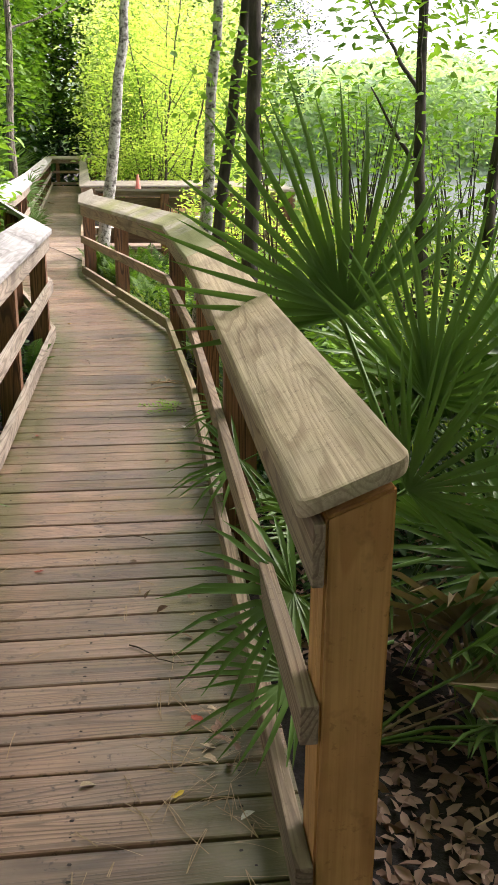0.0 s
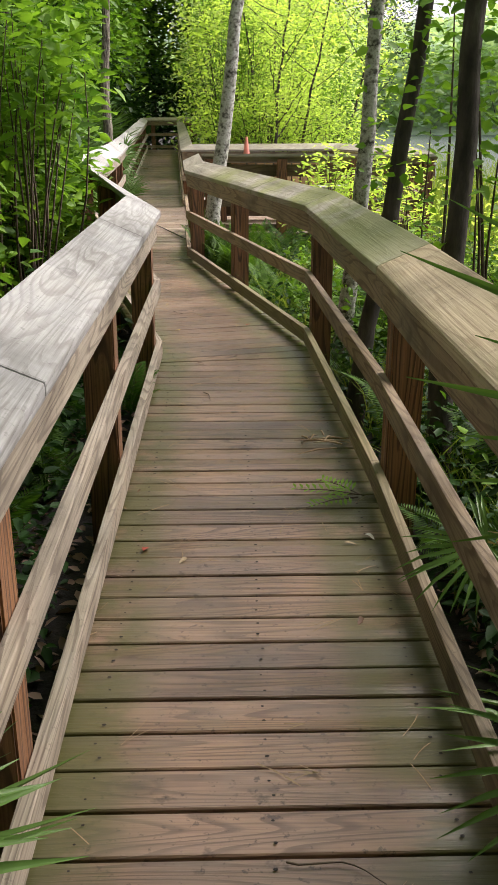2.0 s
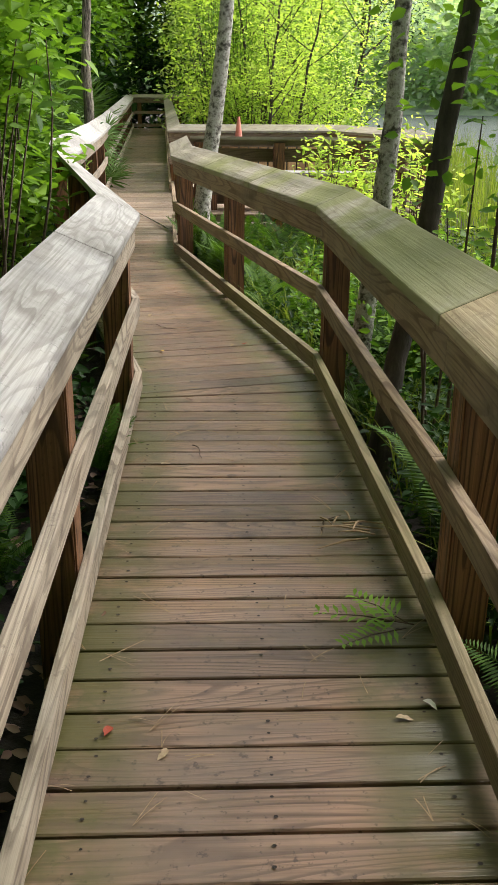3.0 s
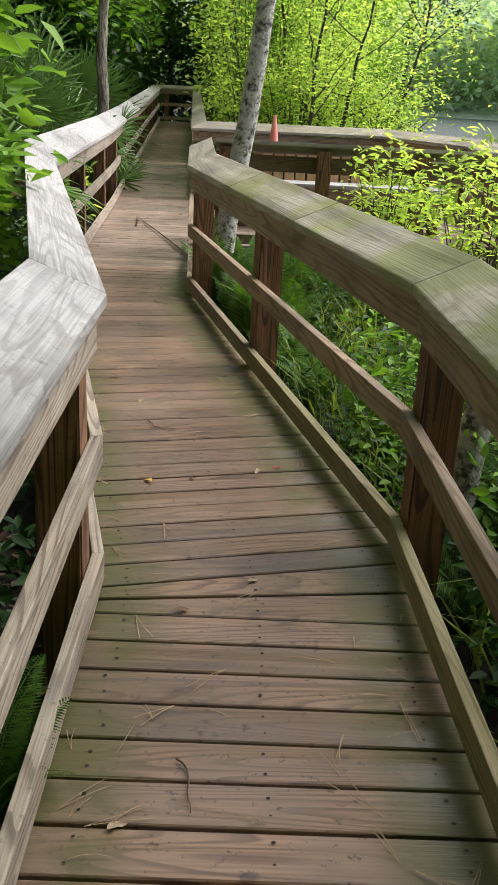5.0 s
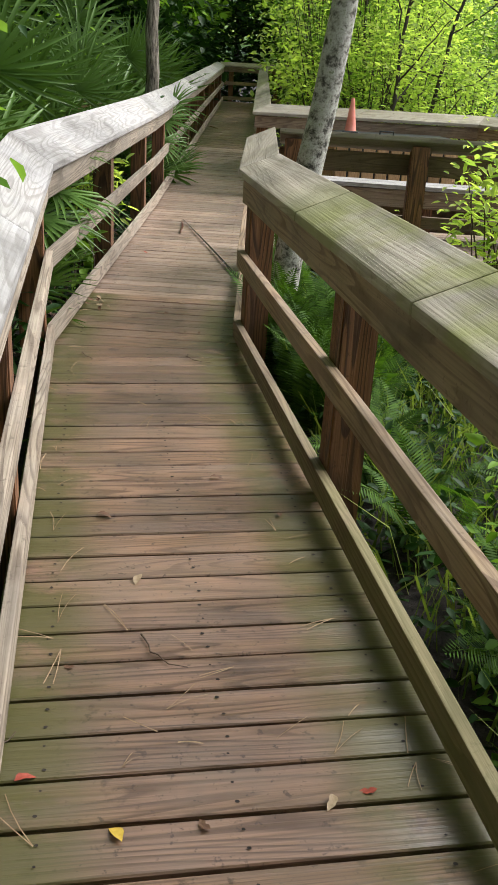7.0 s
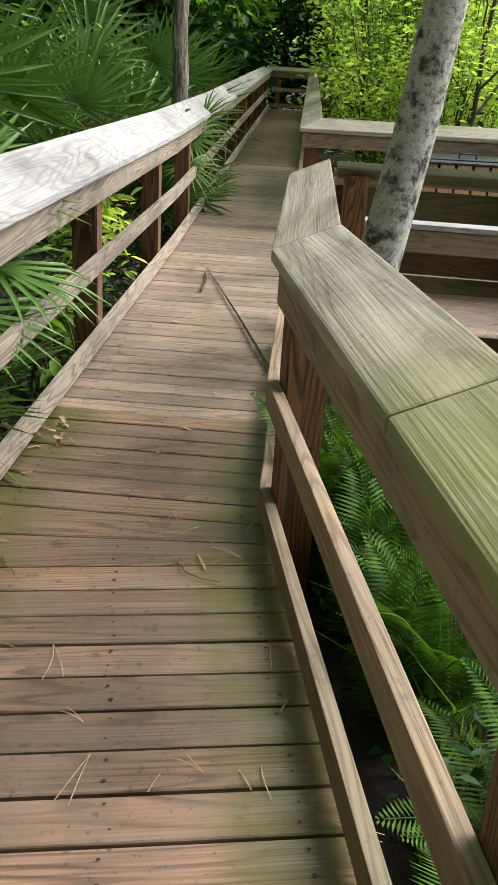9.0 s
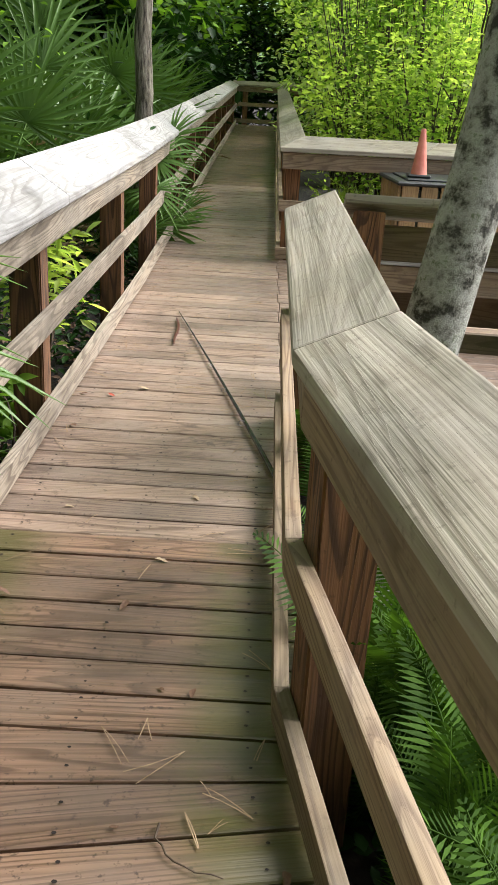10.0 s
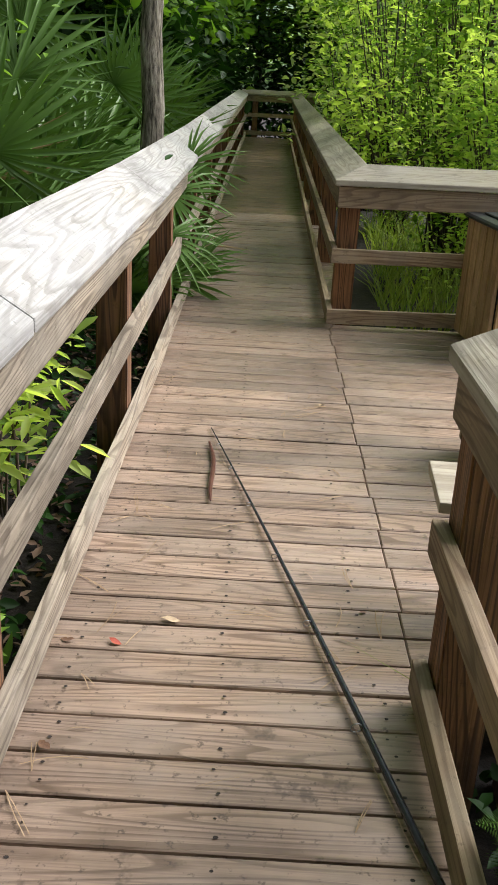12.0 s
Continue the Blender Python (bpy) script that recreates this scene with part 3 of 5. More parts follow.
def tree(label, base, top, radius, bark, limbs=6, crown=None, crown_mat=None, leaf=0.09, clumps=120, per=26, bend=0.25, name="tree", first=0.45, category="tree", tight=0.22, spread=1.6):
    """Tapered leaning trunk, limbs of their own, and a crown of leaf clumps round the limb ends."""
    base, top = np.array(base, float), np.array(top, float)
    th = thing(name, label, category, tuple(base))
    n = 18
    tt = np.linspace(0, 1, n)
    side = np.array([rng.normal(), rng.normal(), 0]) * bend
    path = (top - base)[None] * tt[:, None] + side[None] * (np.sin(tt * math.pi * 1.3) * tt)[:, None]
    path[1:-1] += rng.normal(size=(n - 2, 3)) * 0.015
    rad = radius * (1 - 0.72 * tt) * (1 + 0.35 * np.exp(-tt * 22)) * (1 + rng.normal(size=n) * 0.03)
    v, f = tube(path, rad, 12)
    arrays("trunk", v, f, bark, th, smooth=True)
    ends = []
    for k in range(limbs):
        q = first + (1 - first) * (k + rng.uniform(0.1, 0.9)) / limbs
        i = min(int(q * (n - 1)), n - 2)
        a = rng.uniform(0, math.tau)
        ln = spread * rng.uniform(0.6, 1.3) * (1.25 - q * 0.6)
        d = np.array([math.cos(a), math.sin(a), rng.uniform(0.15, 0.9)]) * ln
        s = np.linspace(0, 1, 8)[:, None]
        lp = path[i] + d * s + np.array([0, 0, 0.25 * ln]) * s ** 2 + rng.normal(size=(8, 3)) * 0.02 * s
        v, f = tube(lp, np.linspace(rad[i] * 0.5, 0.006, 8), 6)
        arrays("limb", v, f, bark, th, smooth=True)
        ends += [lp[3], lp[5], lp[7], lp[6]]
    if crown_mat:
        ends = np.array(ends)
        c = ends[rng.integers(0, len(ends), clumps)] + rng.normal(size=(clumps, 3)) * [spread * 0.4, spread * 0.4, spread * 0.33]
        k = rng.integers(per // 3, per * 5 // 3, clumps)
        pts = np.repeat(c, k, 0) + rng.normal(size=(k.sum(), 3)) * tight
        v, f = leaf_arrays(pts, leaf)
        arrays("crown", v, f, crown_mat, th)
    return th


def fan_frond(seed, blades=24, length=0.60, stalk=0.6, arc=112, width=0.0165):
    """A palmetto leaf: a stalk, then folded blades that radiate from its end. It grows along +x; z is its upper side."""
    r = np.random.default_rng(seed)
    pieces = [tube([(0, 0, 0), (stalk * 0.5, 0, 0.03), (stalk, 0, 0)], [0.011, 0.008, 0.007], 4)]
    for k in range(blades):
        a = radians(-arc + 2 * arc * (k + 0.5) / blades + r.normal() * 2)
        ln = length * (1.0 - 0.28 * abs(a) / radians(arc)) * r.uniform(0.9, 1.08)
        d = np.array([math.cos(a), math.sin(a), 0.0])
        s = np.array([-math.sin(a), math.cos(a), 0.0])
        droop = r.uniform(0.0, 0.28) * ln
        rows = []
        for q, w in ((0.02, 0.35), (0.3, 1.0), (0.7, 0.72), (1.0, 0.04)):
            c = np.array([stalk, 0, 0]) + d * ln * q + np.array([0, 0, 0.10 * ln * math.sin(q * 2.2) - droop * q ** 2.5 + 0.05 * abs(math.sin(a))])
            rows.append([c + s * width * w + [0, 0, width * 0.9 * w], c, c - s * width * w + [0, 0, width * 0.9 * w]])
        v = np.array(rows).reshape(-1, 3)
        f = [(i * 3 + j, i * 3 + j + 1, i * 3 + j + 4, i * 3 + j + 3) for i in range(3) for j in range(2)]
        pieces.append((v, np.array(f)))
    v, f = join(pieces)
    hub = len(pieces[0][0]) + 1
    for k in range(1, blades):
        f[f == hub + 12 * k] = hub
    return v, np.concatenate([f, [(hub, 8, 9, 10)]])


def raw_mesh(name, va, material):
    ob = arrays(name, va[0], va[1], material)
    me = ob.data
    bpy.data.objects.remove(ob)
    return me


FANS = [raw_mesh("frond", fan_frond(s, blades=19 + s), PALM) for s in range(4)]
SLIM_FANS = [raw_mesh("frond", fan_frond(s + 20, blades=25 + s, arc=82, width=0.0095), PALM) for s in range(3)]
DRY_FANS = [raw_mesh("dry_frond", fan_frond(s + 9, blades=18, arc=100), DEAD) for s in range(2)]


def place_part(name, me, parent, m, label=""):
    ob = new(name, me)
    ob.parent = parent
    ob.matrix_local = m
    if label:
        ob["label"] = label
    return ob


def palmetto(at, fronds, size=1.0, spread=(15, 75), seed=0, facing=None, dry=2, z=None, label="saw palmetto with stiff green fan fronds"):
    r = random.Random(seed * 31 + 5)
    gz = float(bumpy(np.array(at[0]), np.array(at[1]))) if z is None else z
    th = thing("palmetto", label, "palmetto", (at[0], at[1], gz), "palmettos along the boardwalk")
    for k in range(fronds + dry):
        a = r.uniform(0, 360) if facing is None else facing + r.uniform(-75, 75)
        up = r.uniform(*spread) if k < fronds else r.uniform(-5, 20)
        s = size * r.uniform(0.8, 1.2)
        m = pose(0, 0, 0.03, 0, 0, a) @ pose(0, 0, 0, 0, -up, 0) @ pose(0, 0, 0, r.uniform(-45, 45), 0, 0) @ Matrix.Diagonal((s, s, s, 1))
        if k < fronds:
            place_part("frond", FANS[r.randrange(4)], th, m)
        else:
            place_part("dry_frond", DRY_FANS[r.randrange(2)], th, m, "withered brown frond")
    return th


def fan_at(th, hub, axis, normal, size, seed=None, kinds=FANS):
    """A frond of thing th whose fan opens from hub along axis and faces normal; its stalk comes from behind the hub."""
    x = Vector(axis).normalized()
    z = Vector(normal)
    z = (z - x * z.dot(x)).normalized()
    y = z.cross(x)
    rot = Matrix((x, y, z)).transposed()
    k = seed if seed is not None else int(abs(hub[0] * 37 + hub[1] * 11))
    m = Matrix.Translation(Vector(hub) - Vector(th.location) - x * 0.6 * size) @ rot.to_4x4() @ Matrix.Diagonal((size, size, size, 1))
    return place_part("frond", kinds[k % len(kinds)], th, m)


def fern_frond(seed, length=0.6):
    r = np.random.default_rng(seed)
    n = 44
    s = np.linspace(0, 1, n)
    path = np.stack([s * length, np.zeros(n), 0.28 * length * np.sin(s * 2.4)], 1)
    pieces = [tube(path[::3], np.linspace(0.004, 0.0015, len(path[::3])), 4)]
    for i in range(3, n):
        for sd in (-1, 1):
            ln = length * 0.24 * math.sin(min(1, (1.04 - s[i]) * 1.6) * math.pi / 2) * r.uniform(0.85, 1.1)
            d = np.array([0.35, sd, -0.15]) * ln
            w = np.array([length * 0.0105, 0, 0])
            b = path[i]
            v = np.array([b - w * 0.6, b + d * 0.5 + w * 0.9, b + d, b + d * 0.5 - w * 0.9])
            pieces.append((v, np.array([(0, 1, 2, 3)])))
    return join(pieces)


FERNS = [raw_mesh("fern_frond", fern_frond(s), FERN) for s in range(3)]


def fern(at, fronds=8, size=1.0, seed=0, z=None, facing=None, up=(20, 60)):
    r = random.Random(seed * 17 + 3)
    gz = float(bumpy(np.array(at[0]), np.array(at[1]))) if z is None else z
    th = thing("fern", "bright green feathery fern growing beside the boardwalk", "fern", (at[0], at[1], gz), "ferns beside the boardwalk")
    for k in range(fronds):
        a = 360 * k / fronds + r.uniform(-25, 25) if facing is None else facing + r.uniform(-60, 60)
        s = size * r.uniform(0.7, 1.25)
        m = pose(0, 0, 0, 0, 0, a) @ pose(0, 0, 0, 0, -r.uniform(*up), 0) @ pose(0, 0, 0, r.uniform(-25, 25), 0, 0) @ Matrix.Diagonal((s, s, s, 1))
        place_part("frond", FERNS[r.randrange(3)], th, m)
    return th


def blades(name, label, places, height, material, category, lean=0.3, width=0.008):
    """Upright sedge or reed blades, one mesh."""
    n = len(places)
    d = rng.normal(size=(n, 3)) * [lean, lean, 0.05] + [0, 0, 1]
    h = (height * rng.uniform(0.5, 1.3, n))[:, None]
    a = rng.uniform(0, math.tau, n)
    s = np.stack([np.cos(a), np.sin(a), 0 * a], 1) * width
    mid = places + d * h * 0.55
    tip = places + d * h + (d * [1, 1, 0]) * h * 0.6 - [0, 0, 0.05]
    v = np.stack([places - s, places + s, mid + s * 0.8, mid - s * 0.8, tip], 1).reshape(-1, 3)
    i = np.arange(n)[:, None] * 5
    f = np.concatenate([np.concatenate([i, i + 1, i + 2], 1), np.concatenate([i, i + 2, i + 3], 1), np.concatenate([i + 3, i + 2, i + 4], 1)])
    return tagged(arrays(name, v, f, material), label, category, kind="stuff")


def scatter(n, x0, x1, y0, y1):
    x, y = rng.uniform(x0, x1, n), rng.uniform(y0, y1, n)
    return np.stack([x, y, bumpy(x, y)], 1)


def outside(p, gap=0.3):
    """Keeps the places on the lake side of the railing."""
    xs0 = np.interp(p[:, 1], [q[1] for q in RIGHT], [q[0] for q in RIGHT])
    return p[p[:, 0] > xs0 + gap]


# trees
tree("slender pale lichen-spotted tree leaning over the bench", (-1.885, 13.30, -0.4), (-0.90, 13.45, 7.0), 0.098, BARK, limbs=4, crown_mat=LEAF_SUNLIT, clumps=14, per=18, first=0.85, bend=0.03)
tree("slender grey-barked tree beside the railing", (-0.71, 8.72, -0.4), (-0.2, 8.78, 6.0), 0.068, BARK, limbs=5, crown_mat=LEAF, clumps=30, per=18, first=0.8, bend=0.03)
tree("leaning dark tree with a vine beside the railing", (-0.75, 7.5, -0.4), (0.1, 7.75, 6.0), 0.06, BARK_DARK, limbs=5, crown_mat=LEAF, clumps=30, per=18, first=0.7, bend=0.03)
tree("dark vine-covered tree trunk beside the railing", (-0.42, 6.47, -0.4), (-0.33, 6.6, 6.0), 0.066, BARK_DARK, limbs=5, crown_mat=LEAF, clumps=30, per=18, first=0.7, bend=0.03)
for x, y, dx in ((1.38, 7.9, -0.15), (2.0, 8.2, 0.3)):
    tree("thin dark lakeside tree", (x, y, -0.5), (x + dx, y + 0.2, 5.2), 0.07, BARK_DARK, limbs=9, crown_mat=LEAF, clumps=70, per=18, first=0.35, bend=0.12, spread=0.9, leaf=0.11)
for k, (x, y) in enumerate(((-0.22, 6.75), (-0.42, 7.6))):
    shrub("vine", "climbing vine with broad green leaves on a trunk", (x, y, 1.85), (0.2, 0.2, 0.9), 50, 8, 0.075, LEAF, stems=1, base=(x, y, -0.35), category="vine", width=0.7)
tree("tall ridged-bark tree among palmettos", (-4.02, 20.2, -0.3), (-3.75, 20.6, 9.0), 0.10, BARK_BROWN, limbs=6, crown_mat=LEAF, clumps=150, per=26, first=0.45, bend=0.1, spread=2.2)

# left thicket beside the first stretch
for k, (x, y, z, rx, ry, rz, n, lf, mat) in enumerate([(-3.10, 9.4, 1.35, 0.40, 0.8, 0.95, 150, 0.13, LEAF_FRESH), (-3.6, 8.0, 0.9, 0.5, 0.9, 0.9, 120, 0.14, LEAF_FRESH), (-3.6, 10.4, 1.2, 0.5, 0.9, 1.1, 130, 0.13, LEAF), (-3.3, 6.2, 0.45, 0.6, 1.0, 0.6, 110, 0.12, LEAF), (-3.6, 3.8, 0.5, 0.7, 1.2, 0.7, 110, 0.12, LEAF), (-4.6, 7.6, 1.5, 0.9, 1.6, 1.5, 200, 0.13, LEAF), (-2.9, 4.8, 0.0, 0.4, 1.2, 0.3, 80, 0.09, LEAF_SHADED), (-2.7, 7.3, 0.0, 0.3, 1.0, 0.3, 80, 0.09, LEAF_SHADED), (-3.6, 11.8, 0.3, 0.4, 0.9, 0.5, 80, 0.11, LEAF_SHADED), (-4.2, 5.0, 1.0, 0.8, 1.4, 1.1, 160, 0.12, LEAF_SHADED)]):
    shrub("shrub", "broad-leaved green shrub crowding the railing" if lf > 0.12 else "low dark green undergrowth beside the railing", (x, y, z), (rx, ry, rz), n, 20, lf, mat, group="shrubs beside the railing", base=(x - 0.15, y + 0.1, -0.38), width=0.5, tight=0.14)
shrub("shrub", "leafy shrub bough leaning over the pale railing", (-2.76, 8.5, 1.95), (0.28, 0.5, 0.4), 50, 11, 0.12, LEAF_FRESH, stems=3, group="shrubs beside the railing", base=(-3.0, 8.6, -0.38), width=0.5, tight=0.12)
for k, (x, y) in enumerate([(-2.55, 5.2), (-2.5, 6.4), (-2.6, 7.4), (-2.45, 4.2), (-2.75, 9.3), (-3.0, 10.6)]):
    fern((x, y), 9, 0.8, seed=60 + k)
shrub("shrub", "small yellow-green leafy sapling behind the rails", (-3.72, 15.9, 0.42), (0.2, 0.3, 0.32), 34, 12, 0.12, LEAF_SUNLIT, stems=3, base=(-3.75, 15.95, -0.38), tight=0.1, width=0.3)
shrub("shrub", "broad-leaved seedling behind the kick board", (-3.5, 14.6, 0.05), (0.15, 0.3, 0.25), 20, 8, 0.13, LEAF_FRESH, stems=2, base=(-3.55, 14.6, -0.38), tight=0.08)
for k in range(9):
    x, y = -5.2 - 0.9 * (k % 3) - rng.uniform(0, 0.8), 5.5 + 2.0 * k + rng.uniform(-0.5, 0.5)
    tree("forest tree with small dark green leaves", (x, y, -0.2), (x + rng.uniform(-0.6, 0.9), y + rng.uniform(-0.5, 0.5), 6.5), 0.07, BARK if k % 2 else BARK_DARK, limbs=9, crown_mat=LEAF if k % 3 else LEAF_SHADED, clumps=230, per=26, first=0.2, leaf=0.085, spread=1.7)

# palmettos along the third stretch
for k, (x, y, n, sz, seed) in enumerate([(-5.5, 13.3, 16, 1.6, 1), (-5.3, 15.0, 18, 1.55, 2), (-5.3, 16.8, 18, 1.6, 3), (-5.4, 18.6, 18, 1.65, 4), (-5.9, 16.0, 18, 2.1, 5), (-6.0, 18.4, 18, 2.1, 6), (-5.1, 20.8, 18, 1.8, 7), (-5.3, 23.0, 18, 1.9, 8), (-6.6, 20.6, 16, 2.2, 9), (-5.5, 13.2, 16, 1.8, 12), (-7.0, 14.4, 16, 2.2, 13), (-5.7, 25.6, 16, 2.0, 14), (-5.9, 28.4, 16, 2.0, 15)]):
    palmetto((x, y), n, sz, seed=seed, spread=(30, 82), dry=2)
palmetto((-4.4, 21.0), 10, 0.95, seed=21, spread=(25, 60), facing=0, dry=0)
palmetto((-4.4, 19.4), 9, 1.0, seed=22, spread=(25, 60), facing=0, dry=2)
palmetto((-3.9, 13.0), 6, 0.95, seed=23, spread=(15, 60), facing=60, dry=0)
hang = palmetto((-4.05, 19.7), 2, 0.9, seed=24, spread=(20, 50), facing=40, dry=0)
for hub, axis, normal, sz in (((-3.66, 19.3, 0.78), (0.75, -0.45, -0.45), (0.2, -0.7, 0.7), 0.85), ((-3.62, 19.9, 0.95), (0.9, -0.2, -0.1), (0.0, -0.8, 0.6), 0.8), ((-3.6, 18.9, 0.55), (0.6, -0.6, -0.6), (0.3, -0.7, 0.6), 0.75)):
    fan_at(hang, hub, axis, normal, sz)
big = palmetto((-4.75, 15.3), 2, 1.4, seed=25, spread=(40, 70), dry=0)
for hub, axis, normal, sz in (((-4.5, 15.5, 1.35), (0.25, 0.1, 0.95), (0.3, -1, 0.15), 1.5), ((-4.6, 16.9, 1.2), (0.6, 0.0, 0.7), (0.1, -1, 0.4), 1.4)):
    fan_at(big, hub, axis, normal, sz)
for k, (hub, axis, normal, sz) in enumerate((((-4.3, 17.6, 1.15), (0.35, 0.1, 0.9), (0.35, -1, 0.2), 1.15), ((-4.6, 18.9, 1.5), (-0.2, 0.1, 0.95), (0.4, -1, 0.1), 1.3), ((-5.0, 20.2, 1.9), (0.3, 0.1, 0.9), (0.4, -1, 0.2), 1.4), ((-4.5, 22.5, 1.35), (0.45, 0, 0.8), (0.3, -1, 0.2), 1.2), ((-4.9, 16.5, 1.9), (0.1, 0.1, 0.95), (0.4, -1, 0.1), 1.4), ((-4.5, 21.2, 1.5), (0.5, 0, 0.75), (0.3, -1, 0.3), 1.1), ((-4.25, 18.2, 0.75), (0.5, -0.2, -0.35), (0.3, -0.9, 0.4), 0.8), ((-5.3, 15.0, 1.9), (0.0, 0.1, 0.95), (0.4, -1, 0.1), 1.5), ((-4.9, 24.0, 1.6), (0.5, 0, 0.75), (0.3, -1, 0.3), 1.2))):
    fan_at(big, hub, axis, normal, sz)
near_left = palmetto((-3.6, 12.9), 2, 0.9, seed=26, spread=(20, 50), facing=20, dry=0)
for hub, axis, normal, sz in (((-3.36, 13.3, 0.66), (0.75, 0.6, -0.1), (-0.1, -0.4, 0.9), 1.0), ((-3.38, 13.0, 0.55), (0.85, 0.45, 0.0), (0.0, -0.5, 0.85), 0.85), ((-3.5, 13.6, 0.85), (0.5, 0.8, 0.1), (-0.2, -0.5, 0.85), 0.9)):
    fan_at(near_left, hub, axis, normal, sz)
# palmettos at the start
start_right = palmetto((0.0, 3.5), 6, 1.0, seed=31, spread=(15, 60))
for hub, axis, normal, sz in (((-0.32, 3.65, 0.98), (-0.35, 0.1, 0.92), (0.1, -1.0, 0.1), 1.75), ((-0.05, 3.3, 0.7), (0.5, 0.1, 0.8), (0.1, -1.0, 0.2), 1.5), ((-0.2, 2.9, 0.45), (0.7, -0.1, 0.5), (0.0, -0.9, 0.5), 1.2)):
    fan_at(start_right, hub, axis, normal, sz, kinds=SLIM_FANS)
low_right = palmetto((-0.45, 2.45), 4, 0.8, seed=33, spread=(0, 40), facing=-20)
for hub, axis, normal, sz in (((-0.76, 2.05, 0.46), (-0.95, -0.15, -0.2), (-0.25, -0.5, 0.8), 0.68), ((-0.76, 2.0, 0.24), (-0.8, -0.3, -0.1), (-0.1, -0.6, 0.8), 0.55), ((-0.78, 3.4, 0.40), (-0.9, -0.2, -0.3), (-0.2, -0.6, 0.8), 0.55), ((-0.7, 4.5, 0.32), (-0.9, 0.0, -0.25), (-0.2, -0.5, 0.85), 0.5)):
    fan_at(low_right, hub, axis, normal, sz)
palmetto((0.75, 2.75), 10, 1.1, seed=32, spread=(20, 65), dry=6)
palmetto((0.9, 4.4), 12, 1.3, seed=35, spread=(15, 70), dry=3)
start_left = palmetto((-2.7, 2.75), 6, 1.0, seed=34, spread=(5, 50), facing=10)
for hub, axis, normal, sz in (((-2.18, 2.85, 0.62), (0.95, 0.25, 0.0), (-0.1, -0.5, 0.85), 0.85), ((-2.15, 3.05, 0.42), (0.95, 0.1, -0.1), (-0.1, -0.5, 0.85), 0.75), ((-2.15, 2.6, 0.28), (0.9, 0.3, 0.0), (-0.2, -0.5, 0.85), 0.75)):
    fan_at(start_left, hub, axis, normal, sz)

# thicket beyond the platform, much of its sunlit brightness held in leaf colour
for k, (x, y, z, rx, ry, rz, n, mat) in enumerate([(-1.0, 20.9, 1.3, 0.7, 0.6, 1.3, 90, LEAF_SUNLIT), (0.3, 20.9, 0.9, 0.8, 0.8, 0.9, 70, LEAF_SUNLIT), (-1.3, 22.5, 1.8, 0.6, 1.2, 1.9, 110, LEAF_FRESH), (-0.6, 23.0, 1.8, 1.2, 1.2, 2.0, 120, LEAF_SUNLIT), (0.7, 23.4, 1.3, 0.7, 1.0, 1.4, 70, LEAF_FRESH), (-1.6, 26.0, 2.8, 1.3, 1.5, 2.9, 150, LEAF_SUNLIT), (0.4, 27.0, 2.2, 1.3, 1.5, 2.3, 120, LEAF_FRESH), (-1.9, 29.0, 3.0, 1.0, 2.0, 3.2, 150, LEAF_FRESH), (-0.3, 31.0, 3.4, 1.8, 1.8, 3.4, 170, LEAF_SUNLIT)]):
    shrub("shrub", "tall thicket of yellow-green leaves, sunlight put into their colour" if mat is LEAF_SUNLIT else "tall mid-green leafy thicket", (x, y, z), (rx, ry, rz), n, 46 if y < 24 else 34, 0.08 if y < 24 else 0.13, mat, stems=12, group="bright thicket beyond the platform", tight=0.17 if y < 24 else 0.26, wood_mat=BARK_DARK, width=0.5)
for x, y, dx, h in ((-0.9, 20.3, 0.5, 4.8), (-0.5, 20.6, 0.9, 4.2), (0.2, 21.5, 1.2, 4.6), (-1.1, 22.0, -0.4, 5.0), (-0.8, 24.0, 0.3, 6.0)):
    tree("slender many-limbed sapling in the thicket", (x, y, -0.4), (x + dx, y + 0.3, h), 0.035, BARK_DARK, limbs=12, crown_mat=LEAF_SUNLIT, clumps=110, per=18, first=0.12, bend=0.25, spread=1.0, leaf=0.09, tight=0.16)

# leafy lakeside scrub seen from the start
for x, y, z, rx, ry, rz, n in ((0.75, 8.9, 0.35, 0.6, 0.6, 0.7, 60), (1.45, 8.2, 0.6, 0.7, 0.6, 0.9, 80), (2.1, 8.9, 1.5, 0.8, 0.7, 0.7, 70), (1.25, 9.8, 1.9, 0.7, 0.6, 0.6, 50), (2.5, 7.6, 0.4, 0.7, 0.7, 0.8, 70)):
    shrub("shrub", "open lakeside scrub with small green leaves", (x, y, z), (rx, ry, rz), n, 14, 0.085, LEAF, stems=9, group="lakeside scrub", wood_mat=BARK_DARK, width=0.5, tight=0.13)

# wetland plants between the railing and the bench
fr = random.Random(12)
for k in range(34):
    y = 5.0 + 9.3 * (k + fr.random()) / 34
    x0 = float(np.interp(y, [q[1] for q in RIGHT], [q[0] for q in RIGHT]))
    fern((x0 + 0.42 + fr.random() ** 1.5 * 1.2, y), 9, fr.uniform(0.75, 1.1), seed=k)
for k, (x, y) in enumerate([(-1.66, 12.35), (-1.72, 12.75), (-1.55, 12.0), (-1.76, 13.4), (-1.45, 12.5), (-1.84, 12.95), (-1.78, 12.7)]):
    fern((x, y), 10, 0.95, seed=120 + k, up=(45, 80))
fern((-1.99, 14.3), 8, 0.55, seed=95, z=0.02, facing=200, up=(25, 60))
fern((-1.98, 14.2), 7, 0.75, seed=91, z=-0.1, up=(45, 80))
fern((-1.95, 13.6), 7, 0.7, seed=92, z=-0.25, up=(40, 75))
